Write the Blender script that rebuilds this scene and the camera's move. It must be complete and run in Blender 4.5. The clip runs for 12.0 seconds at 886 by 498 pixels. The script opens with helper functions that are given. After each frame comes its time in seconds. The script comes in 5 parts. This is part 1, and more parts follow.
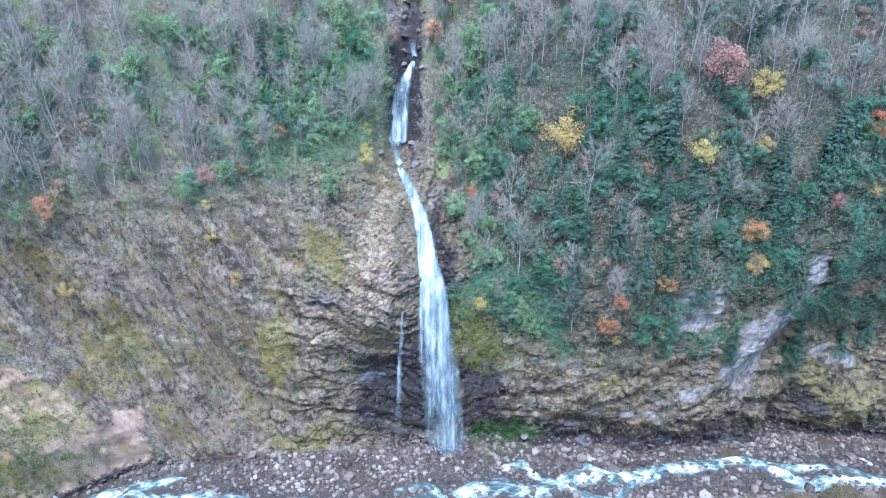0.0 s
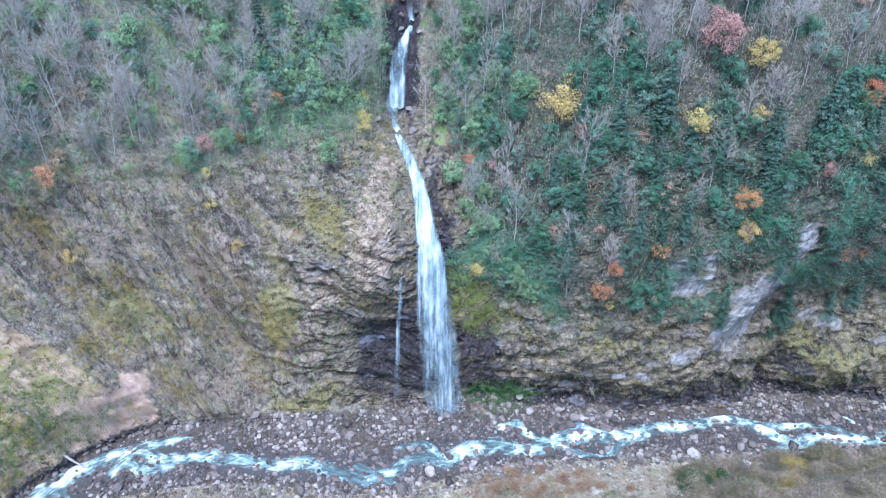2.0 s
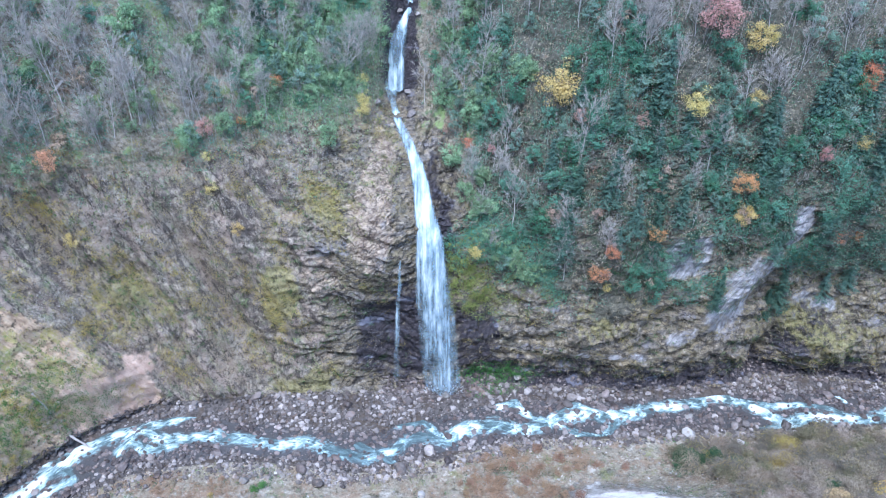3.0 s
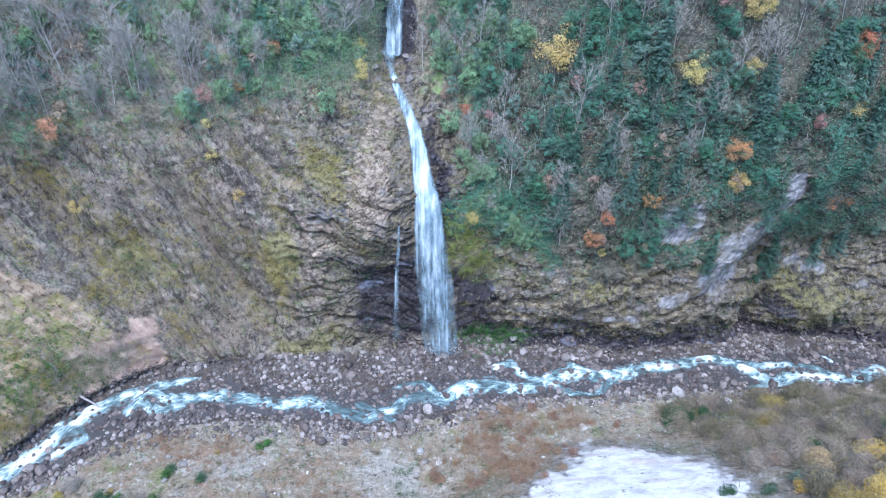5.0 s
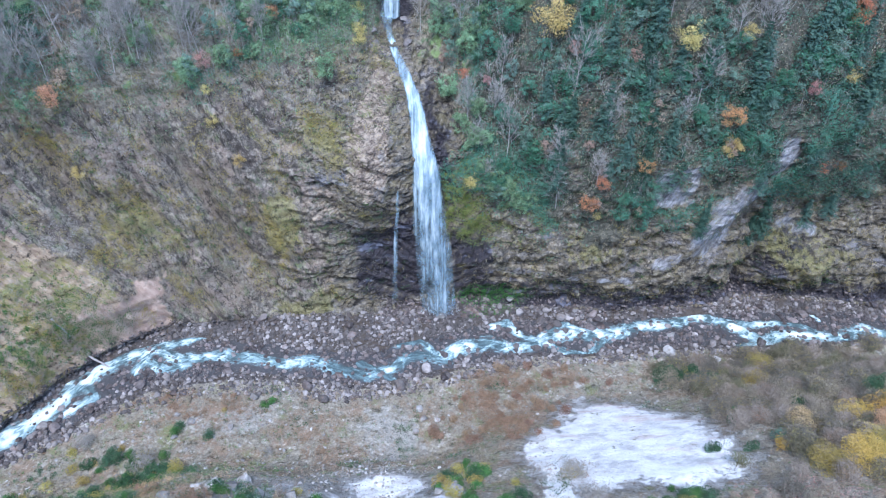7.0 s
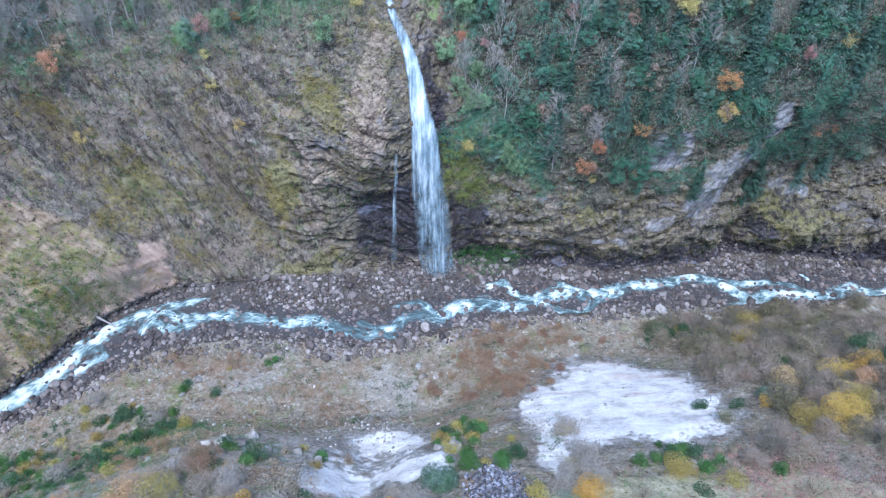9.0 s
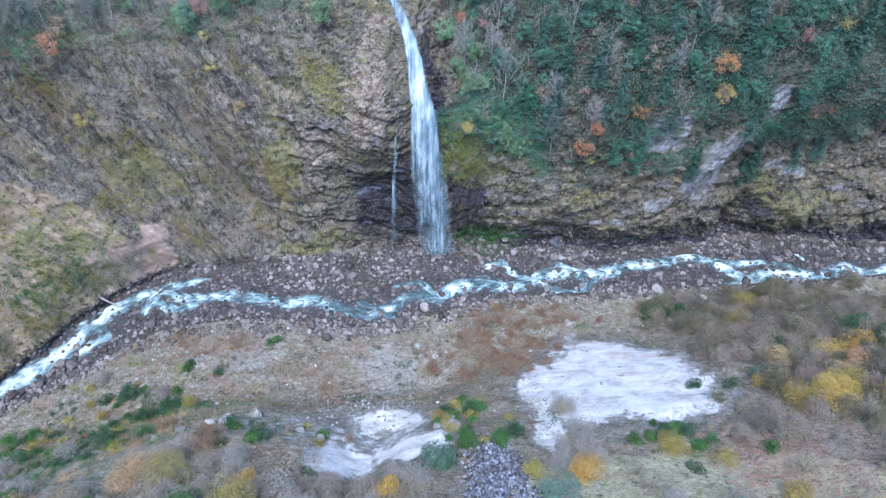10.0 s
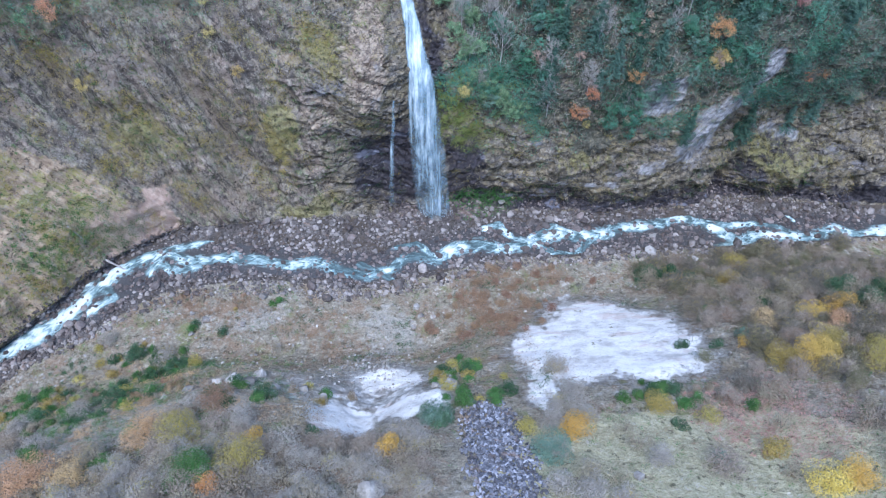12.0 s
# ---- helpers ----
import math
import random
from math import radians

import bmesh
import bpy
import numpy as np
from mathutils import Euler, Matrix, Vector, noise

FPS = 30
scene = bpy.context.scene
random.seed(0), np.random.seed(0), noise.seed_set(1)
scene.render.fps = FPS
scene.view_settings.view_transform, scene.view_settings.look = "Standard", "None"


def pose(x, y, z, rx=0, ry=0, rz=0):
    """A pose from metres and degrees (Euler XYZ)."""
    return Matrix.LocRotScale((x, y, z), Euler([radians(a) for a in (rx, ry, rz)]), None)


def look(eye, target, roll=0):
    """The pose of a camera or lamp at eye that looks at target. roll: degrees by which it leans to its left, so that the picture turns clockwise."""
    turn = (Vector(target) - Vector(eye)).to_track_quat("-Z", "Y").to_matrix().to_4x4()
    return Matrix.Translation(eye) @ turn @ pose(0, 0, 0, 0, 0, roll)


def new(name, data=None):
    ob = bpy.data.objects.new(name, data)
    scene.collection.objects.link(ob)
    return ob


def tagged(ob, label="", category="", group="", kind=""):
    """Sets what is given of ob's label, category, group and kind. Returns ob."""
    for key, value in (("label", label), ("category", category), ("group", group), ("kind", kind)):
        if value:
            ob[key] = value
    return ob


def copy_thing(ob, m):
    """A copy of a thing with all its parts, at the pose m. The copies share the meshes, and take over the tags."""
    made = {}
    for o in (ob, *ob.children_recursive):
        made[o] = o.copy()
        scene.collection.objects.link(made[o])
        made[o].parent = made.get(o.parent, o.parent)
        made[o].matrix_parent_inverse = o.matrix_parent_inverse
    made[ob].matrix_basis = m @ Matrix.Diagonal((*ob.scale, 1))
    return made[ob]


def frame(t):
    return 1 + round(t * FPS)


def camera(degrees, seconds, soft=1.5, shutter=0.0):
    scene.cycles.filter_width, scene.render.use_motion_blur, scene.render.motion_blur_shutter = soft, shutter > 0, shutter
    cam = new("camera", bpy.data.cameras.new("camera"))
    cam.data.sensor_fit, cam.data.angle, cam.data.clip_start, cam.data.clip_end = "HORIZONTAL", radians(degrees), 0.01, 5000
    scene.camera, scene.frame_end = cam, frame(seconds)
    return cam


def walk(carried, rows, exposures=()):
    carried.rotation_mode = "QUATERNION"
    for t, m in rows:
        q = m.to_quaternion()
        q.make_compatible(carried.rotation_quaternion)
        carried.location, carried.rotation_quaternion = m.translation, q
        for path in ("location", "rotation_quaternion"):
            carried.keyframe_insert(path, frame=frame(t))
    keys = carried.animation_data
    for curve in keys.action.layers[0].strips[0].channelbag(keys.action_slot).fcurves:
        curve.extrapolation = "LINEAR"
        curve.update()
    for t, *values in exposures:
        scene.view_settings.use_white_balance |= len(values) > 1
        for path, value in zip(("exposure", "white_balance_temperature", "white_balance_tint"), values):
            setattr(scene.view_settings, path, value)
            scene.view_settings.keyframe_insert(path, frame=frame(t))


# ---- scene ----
cam = camera(64.63, 12.0, soft=1.12)
PATH = [
    (0.0, 0.47, -128.35, 126.09, 0.015, -28.807, -0.447),
    (1.0, 0.33, -128.69, 127.97, -0.153, -30.693, -0.365),
    (2.0, 0.27, -129.03, 129.96, -0.282, -32.590, -0.300),
    (3.0, 0.24, -129.35, 132.02, -0.392, -34.507, -0.244),
    (4.0, 0.22, -129.64, 134.15, -0.500, -36.450, -0.191),
    (5.0, 0.16, -129.92, 136.32, -0.616, -38.419, -0.134),
    (6.0, 0.07, -130.17, 138.53, -0.749, -40.413, -0.070),
    (7.0, -0.05, -130.41, 140.74, -0.902, -42.423, 0.003),
    (8.0, -0.21, -130.65, 142.96, -1.074, -44.437, 0.086),
    (9.0, -0.36, -130.90, 145.17, -1.260, -46.439, 0.180),
    (10.0, -0.50, -131.18, 147.35, -1.449, -48.408, 0.284),
    (11.0, -0.55, -131.51, 149.50, -1.629, -50.319, 0.394),
    (12.0, -0.48, -131.92, 151.61, -1.781, -52.143, 0.506),
]


def aim(x, y, z, yaw, pitch, roll):
    """A camera pose from its place, heading, tilt and lean in degrees."""
    a, b = radians(yaw), radians(pitch)
    ahead = Vector((-math.sin(a) * math.cos(b), math.cos(a) * math.cos(b), math.sin(b)))
    eye = Vector((x, y, z))
    return look(eye, eye + ahead * 100.0, roll)


walk(cam, [(t, aim(*row)) for t, *row in PATH], exposures=[(0.0, 1.98, 5500, 10), (6.0, 1.66, 5500, 10), (12.0, 1.45, 5500, 10)])

# ---- light: overcast autumn daylight over a valley ----
world = bpy.data.worlds.new("world")
scene.world = world
world.use_nodes = True
wn = world.node_tree
sky = wn.nodes.new("ShaderNodeTexSky")
sky.sky_type = "NISHITA"
sky.sun_disc = False
sky.sun_elevation, sky.sun_rotation = radians(66), radians(193)
sky.air_density, sky.dust_density, sky.ozone_density = 1.0, 0.6, 1.0
wn.links.new(sky.outputs[0], wn.nodes["Background"].inputs[0])
wn.nodes["Background"].inputs[1].default_value = 0.15
sun = new("sun", bpy.data.lights.new("sun", "SUN"))
sun.data.energy, sun.data.angle, sun.data.color = 1.7, radians(24), (1.0, 0.97, 0.93)
sun.matrix_world = look((-25, -100, 230), (0, 0, 0))

# ---- terrain numbers ----
RNG = np.random.default_rng(7)
_TAB = RNG.random((64, 64, 64))


def vnoise(x, y, z):
    """Smooth value noise in 0..1 on arrays."""
    xi, yi, zi = np.floor(x).astype(int), np.floor(y).astype(int), np.floor(z).astype(int)
    fx, fy, fz = x - xi, y - yi, z - zi
    fx, fy, fz = fx * fx * (3 - 2 * fx), fy * fy * (3 - 2 * fy), fz * fz * (3 - 2 * fz)
    out = 0.0
    for a in (0, 1):
        for b in (0, 1):
            for c in (0, 1):
                w = (fx if a else 1 - fx) * (fy if b else 1 - fy) * (fz if c else 1 - fz)
                out = out + w * _TAB[(xi + a) & 63, (yi + b) & 63, (zi + c) & 63]
    return out


def fbm(x, y, z, size, octaves=4, rough=0.5):
    """Layered noise, about -1..1, whose largest lumps are size metres."""
    total, amp, norm, s = 0.0, 1.0, 0.0, 1.0 / size
    for k in range(octaves):
        total = total + amp * (vnoise(x * s + 17.3 * k, y * s + 5.1 * k, z * s + 9.7 * k) * 2 - 1)
        norm += amp
        amp *= rough
        s *= 2.03
    return total / norm


def blocks(x, y, z):
    """A random step for each block of a brick-like lattice, 0..1."""
    i = np.floor(z).astype(int)
    return _TAB[np.floor(x + 0.37 * i).astype(int) & 63, np.floor(y).astype(int) & 63, i & 63]


def river_z(x):
    return -1.55 - 0.0639 * np.clip(x, -160, 200)


XS = [-300, -130, -100, -85, -70, -45, -20, 0, 20, 45, 70, 95, 125, 160, 320]
FOOT_Y = [-260, -85, -44, -20, -9, -5, -2, -1.5, 1, 0.6, 2.6, 7.5, 6.5, 8, 10]
# far wall: how far back it stands at a height over the river plain
FAR_Y = {
    25: [-245, -60, -23, -10, -2, 4, 1, 6, 4, 0, 5, 13, 16, 18, 22],
    45: [-235, -45, -10, -1, 4, 9, 3, 8, 9, 2, 2, 6, 12, 16, 24],
    65: [-225, -35, -3, 3, 9, 15, 28, 34, 22, 9, 5, 8, 14, 20, 32],
    90: [-200, -15, 6, 11, 15, 38, 50, 48, 41, 22, 16, 17, 22, 30, 50],
    130: [-160, 20, 45, 50, 58, 80, 92, 90, 82, 62, 54, 54, 60, 68, 90],
    260: [-40, 140, 165, 170, 178, 200, 212, 210, 202, 182, 174, 174, 180, 190, 210],
}
FAR_EDGE = [-262, -83, -42, -23, -12, -12, -15.5, -9, -1.5, -1, 0.8, 5.5, 4.5, 5, 5]
NEAR_EDGE = [-275, -100, -53, -42, -28, -23, -26.5, -21, -15, -13.5, -10.5, -9, -5, -2, 0]
TOE_Y = [-285, -112, -62, -56, -54, -50, -49, -46, -34, -29, -23, -18, -14, -12, -10]
BROW_Y = [-300, -130, -88, -80, -78, -72, -72, -72, -72, -67, -63, -60, -58, -56, -56]
BROW_Z = [30, 18, 17, 20, 25, 32, 33, 33, 33, 34, 37, 42, 46, 50, 60]
HILL_Z = [50, 34, 30, 34, 40, 46, 50, 50, 50, 50, 56, 60, 64, 68, 80]


def at_x(row, x):
    return np.interp(x, XS, row)


def soften(a, axis, width):
    """A running blur along one axis of a grid."""
    k = np.exp(-0.5 * (np.arange(-3 * width, 3 * width + 1) / width) ** 2)
    k /= k.sum()
    pad = [(3 * width, 3 * width) if n == axis else (0, 0) for n in range(a.ndim)]
    p = np.pad(a, pad, mode="edge")
    return sum(w * np.take(p, np.arange(n, n + a.shape[axis]), axis=axis) for n, w in enumerate(k))


SPANS = [6, 14, 46, 54, 40, 20, 14, 16, 60, 48, 46, 48, 20, 8]


def terrain_grid():
    """The whole valley as one grid: columns along x, rows from the near hillside across the river and up the far wall."""
    x = np.concatenate([np.linspace(-300, -135, 34)[:-1], np.arange(-135, 165, 0.62), np.linspace(165, 320, 34)])
    rz = river_z(x)
    chain = [(np.full_like(x, -330.0), rz + 200), (np.full_like(x, -150.0), rz + 92), (np.minimum(at_x(BROW_Y, x) - 8, -92.0), rz + at_x(HILL_Z, x)),
             (at_x(BROW_Y, x), rz + at_x(BROW_Z, x)), (at_x(TOE_Y, x), rz + 2.6), (at_x(NEAR_EDGE, x), rz + 0.25),
             ((at_x(NEAR_EDGE, x) + at_x(FAR_EDGE, x)) / 2, rz - 0.9), (at_x(FAR_EDGE, x), rz + 0.1), (at_x(FOOT_Y, x), rz + 1.0)]
    chain += [(at_x(FAR_Y[h], x), h + 0 * x) for h in FAR_Y]
    ys, zs = [], []
    for (y0, z0), (y1, z1), n in zip(chain, chain[1:], SPANS):
        f = np.linspace(0, 1, n, endpoint=False)
        ys.append(y0[:, None] * (1 - f) + y1[:, None] * f)
        zs.append(z0[:, None] * (1 - f) + z1[:, None] * f)
    ys.append(chain[-1][0][:, None]), zs.append(chain[-1][1][:, None])
    y, z = np.concatenate(ys, 1), np.concatenate(zs, 1)
    rows = np.cumsum([0] + SPANS)
    y, z = soften(y, 0, 7), soften(z, 0, 7)
    ya, za = soften(y, 1, 4), soften(z, 1, 4)
    keep = np.zeros(y.shape[1])
    keep[rows[4] + 6:rows[8] - 4] = 1.0
    keep = soften(keep[None], 1, 2)[0]
    y, z = y * keep + ya * (1 - keep), z * keep + za * (1 - keep)
    return np.repeat(x[:, None], y.shape[1], 1), y, z, rows


def bump(v, centre, width):
    return np.exp(-((v - centre) / width) ** 2)


def ramp(v, a, b):
    f = np.clip((v - a) / (b - a), 0, 1)
    return f * f * (3 - 2 * f)


def grid_normals(x, y, z):
    du = [np.gradient(a, axis=0) for a in (x, y, z)]
    dv = [np.gradient(a, axis=1) for a in (x, y, z)]
    n = [du[1] * dv[2] - du[2] * dv[1], du[2] * dv[0] - du[0] * dv[2], du[0] * dv[1] - du[1] * dv[0]]
    size = np.sqrt(n[0] ** 2 + n[1] ** 2 + n[2] ** 2) + 1e-9
    return [a / size for a in n]


def patch(x, y, z, cx, cy, rx, ry, tilt=0.0, use="xy"):
    """A soft oval patch on the plan (xy) or on the far wall (xz)."""
    w = y if use == "xy" else z
    size = 0.5 * (rx + ry)
    a = x - cx + 0.55 * size * fbm(x + cx, w, 0 * x + 2, size, 4, 0.6)
    b = w - cy + 0.45 * size * fbm(x, w + cy, 0 * x + 8, size, 4, 0.6)
    c, s = math.cos(radians(tilt)), math.sin(radians(tilt))
    r = np.sqrt(((a * c + b * s) / rx) ** 2 + ((b * c - a * s) / ry) ** 2)
    return np.clip(1.5 - r, 0, 1)


def pale_faces(x, y, z):
    """Where the far wall shows fresh pale rock."""
    ragged = 0.8 + 0.7 * fbm(x, y, z + 30, 4, 3)
    return ragged * np.maximum.reduce([patch(x, y, z, 59, 38, 6, 7, 60, "xz"), patch(x, y, z, 69, 22, 7, 4, 50, "xz"), patch(x, y, z, 75, 26, 13, 6.5, 62, "xz") * 1.25, patch(x, y, z, 79, 37, 5, 3, 50, "xz") * 0.4, patch(x, y, z, 60, 15, 6, 2, 30, "xz") * 0.7, patch(x, y, z, 83, 45, 3, 6, 0, "xz"), patch(x, y, z, 98, 17, 8, 2.5, -15, "xz"),
                              patch(x, y, z, 40, 11, 26, 2, -4, "xz") * 0.6, patch(x, y, z, 34, 43, 3, 6, 10, "xz") * 0.4, patch(x, y, z, -13, 42, 4, 13, 0, "xz") * 0.45, patch(x, y, z, -102, 14, 7, 7, 0, "xz") * 0.3])


def relief(x, y, z, rows):
    """How far each spot of the grid stands proud, by the rock's beds, ribs and hollows."""
    v = np.arange(y.shape[1])[None, :] + 0 * y
    h = z - river_z(x)
    wall = ramp(v, rows[8] - 3, rows[8] + 4) * (1 - ramp(z, 66, 90))
    wood = ramp(v, rows[10], rows[11])
    near = 1 - ramp(v, rows[4] - 6, rows[4] + 10)
    flat = ramp(v, rows[4] - 4, rows[4] + 8) * (1 - ramp(v, rows[8] - 2, rows[8] + 4))
    left, right = 1 - ramp(x, -20, 6), ramp(x, -6, 14)
    warp = fbm(x, y, z, 14, 4)
    bed = (z + 0.22 * x) * left + (z - 0.10 * x + 2.5 * np.sin(x / 19 + 1)) * (1 - left) + 3.2 * warp
    layer = fbm(x / 6, y / 6, bed, 3.4, 4, 0.6)
    wx, wy = x + 1.2 * fbm(x, y, z, 3, 2), y + 1.2 * fbm(x, y + 40, z, 3, 2)
    big = 1 + 0.8 * right
    rubble = (blocks(wx / 6.5, wy / 6, bed / (1.5 * big)) - 0.5) * 1.3 + (blocks(wx / 2.6, wy / 3, bed / (0.8 * big) + 9) - 0.5) * 0.8 + 0.5 * fbm(x, y, z, 1.6, 2)
    rocky = (0.18 + 0.42 * ramp(x, -54, -30)) * (1 - 0.7 * ramp(pale_faces(x, y, z), 0.1, 0.6) * (x > 20))
    rib = (0.5 - np.abs(fbm(x + 0.45 * z + 2 * warp, y * 0.2, z * 0.10, 7, 2, 0.5))) * 7.0 * (1 - ramp(x, -40, -22))
    d = wall * (1.9 * fbm(x, y, z, 17, 3) + 0.7 * fbm(x + 31, y, z, 5, 4, 0.6) + rocky * ((3.0 - 1.9 * right) * layer + (1.5 + 1.1 * right) * rubble) + 1.1 * right * fbm(x, y, z + 50, 8, 3) + rib - 1.2)
    d = d + wall * (0.4 - np.abs(fbm(x + 0.42 * z + 3 * warp, y * 0.2, z * 0.12, 4.5, 2, 0.5))) * 3.4 * (1 - ramp(x, -28, -12))
    d = d + wall * right * (1.6 * bump(h, 16, 7) - 1.0 * bump(h, 5, 3.5))
    d = d - wall * 7.0 * bump(x, 87, 5) * bump(h, 9, 9) + wall * 3.0 * bump(x, 100, 9) * bump(h, 11, 7) - wall * 2.2 * bump(x, 100, 14) * bump(h, 3, 2.5) + wall * 4.2 * bump((x - 71) * 0.8 - (z - 26) * 0.6, 0, 4) * bump((x - 71) * 0.6 + (z - 26) * 0.8, 0, 18)
    d = d - wall * 4.0 * bump(x, -12, 8) * bump(h, 13, 13) - wall * 2.0 * bump(x, -0.5, 4) * ramp(h, 12, 25)
    d = d + wall * 2.2 * bump(x, -17, 7) * bump(z, 44, 12)
    d = d + wall * 3.4 * ramp(43 - 1.19 * (x + 93) - z + 3 * warp, 0, 5) * (1 - ramp(x, -68, -58)) * ramp(h, 1, 14)
    gully = -6.0 * bump(x, -9.5 + (z - 65) * 0.1, 5) * ramp(z, 60, 70) * (1 - ramp(z, 120, 150))
    d = d + wood * 2.2 * fbm(x, y, z, 16, 4) + gully
    fresh = bump(x, -12 + (y + 70) * 0.1, 7) * ramp(y, -92, -82) * (1 - ramp(y, -66, -58))
    d = d + near * (1.6 * fbm(x, y, z, 18, 3) * (1 - bump(x, 38, 16) * 0.7) + (0.45 * fbm(x, y, z, 6, 3) + 0.3 * fbm(x, y, z, 2.5, 3)) * (1 - 0.75 * bump(x, 39, 20) * bump(y, -53, 20))) - near * 4.0 * fresh
    d = d + flat * (0.35 * fbm(x, y, z, 5, 4))
    return d

# ---- materials ----
class Nodes:
    """A short way to lay out one material's nodes."""

    def __init__(self, name):
        self.mat = bpy.data.materials.new(name)
        self.mat.use_nodes = True
        self.t = self.mat.node_tree
        self.bsdf = self.t.nodes["Principled BSDF"]
        self.geo = self.add("ShaderNodeNewGeometry")
        self.pos = self.geo.outputs["Position"]

    def add(self, kind, **values):
        n = self.t.nodes.new(kind)
        for key, value in values.items():
            setattr(n, key, value)
        return n

    def put(self, socket, value):
        if isinstance(value, bpy.types.NodeSocket):
            self.t.links.new(value, socket)
        elif isinstance(value, tuple) and len(value) == 3 and socket.type == "RGBA":
            socket.default_value = (*value, 1)
        else:
            socket.default_value = value

    def math(self, op, a, b=0.0, clamp=False):
        n = self.add("ShaderNodeMath", operation=op, use_clamp=clamp)
        self.put(n.inputs[0], a), self.put(n.inputs[1], b)
        return n.outputs[0]

    def noise(self, size, detail=5.0, rough=0.6, stretch=(1, 1, 1), vec=None, turn=0.0):
        m = self.add("ShaderNodeMapping")
        self.put(m.inputs["Vector"], vec or self.pos)
        m.inputs["Rotation"].default_value = (0, radians(turn), 0)
        m.inputs["Scale"].default_value = [s / size for s in stretch]
        n = self.add("ShaderNodeTexNoise")
        n.inputs["Scale"].default_value, n.inputs["Detail"].default_value, n.inputs["Roughness"].default_value = 1.0, detail, rough
        self.put(n.inputs["Vector"], m.outputs[0])
        return n.outputs["Fac"]

    def slant(self, size, detail=6.0, rough=0.7, long=6.0, lean=-24.0):
        """Noise drawn out down the slope, leaning to one side."""
        m = self.add("ShaderNodeMapping", vector_type="TEXTURE")
        self.put(m.inputs["Vector"], self.pos)
        m.inputs["Rotation"].default_value = (0, radians(lean), 0)
        m.inputs["Scale"].default_value = (size, size, size * long)
        n = self.add("ShaderNodeTexNoise")
        n.inputs["Scale"].default_value, n.inputs["Detail"].default_value, n.inputs["Roughness"].default_value = 1.0, detail, rough
        self.put(n.inputs["Vector"], m.outputs[0])
        return n.outputs["Fac"]

    def cells(self, size):
        m = self.add("ShaderNodeMapping")
        self.put(m.inputs["Vector"], self.pos)
        m.inputs["Scale"].default_value = [1 / size] * 3
        n = self.add("ShaderNodeTexVoronoi")
        n.inputs["Scale"].default_value = 1.0
        self.put(n.inputs["Vector"], m.outputs[0])
        return n.outputs["Color"], n.outputs["Distance"]

    def crack(self, scale, width):
        """Thin ragged joints between blocks of rock."""
        w = self.add("ShaderNodeVectorMath", operation="MULTIPLY_ADD")
        n = self.add("ShaderNodeTexNoise")
        n.inputs["Scale"].default_value, n.inputs["Detail"].default_value = 0.35, 5.0
        self.put(n.inputs["Vector"], self.pos)
        self.put(w.inputs[0], n.outputs["Color"])
        w.inputs[1].default_value = (4, 4, 4)
        self.put(w.inputs[2], self.pos)
        m = self.add("ShaderNodeMapping")
        m.inputs["Rotation"].default_value = (0, radians(-12), 0)
        m.inputs["Scale"].default_value = scale
        self.put(m.inputs["Vector"], w.outputs[0])
        v = self.add("ShaderNodeTexVoronoi", feature="DISTANCE_TO_EDGE")
        v.inputs["Scale"].default_value = 1.0
        self.put(v.inputs["Vector"], m.outputs[0])
        return self.step(v.outputs["Distance"], width, width * 0.2)

    def step(self, v, a, b):
        n = self.add("ShaderNodeMapRange", interpolation_type="SMOOTHSTEP")
        self.put(n.inputs["Value"], v)
        n.inputs["From Min"].default_value, n.inputs["From Max"].default_value = a, b
        return n.outputs["Result"]

    def attr(self, name):
        return self.add("ShaderNodeAttribute", attribute_name=name).outputs["Fac"]

    def mix(self, a, b, f, blend="MIX"):
        n = self.add("ShaderNodeMix", data_type="RGBA", blend_type=blend)
        self.put(n.inputs[0], f), self.put(n.inputs[6], a), self.put(n.inputs[7], b)
        return n.outputs[2]

    def masked(self, name, amount, a=0.42, b=0.62):
        """An attribute's patch with a ragged, noisy edge."""
        v = self.math("ADD", self.attr(name), self.math("MULTIPLY", self.math("SUBTRACT", amount, 0.5), 1.1))
        return self.step(v, a, b)

    def finish(self, color, rough=0.9, height=None, strength=0.5, distance=0.2, spec=0.25):
        self.put(self.bsdf.inputs["Base Color"], color)
        self.put(self.bsdf.inputs["Roughness"], rough)
        self.bsdf.inputs["Specular IOR Level"].default_value = spec
        if height is not None:
            n = self.add("ShaderNodeBump")
            n.inputs["Strength"].default_value, n.inputs["Distance"].default_value = strength, distance
            self.put(n.inputs["Height"], height)
            self.put(self.bsdf.inputs["Normal"], n.outputs[0])
        return self.mat


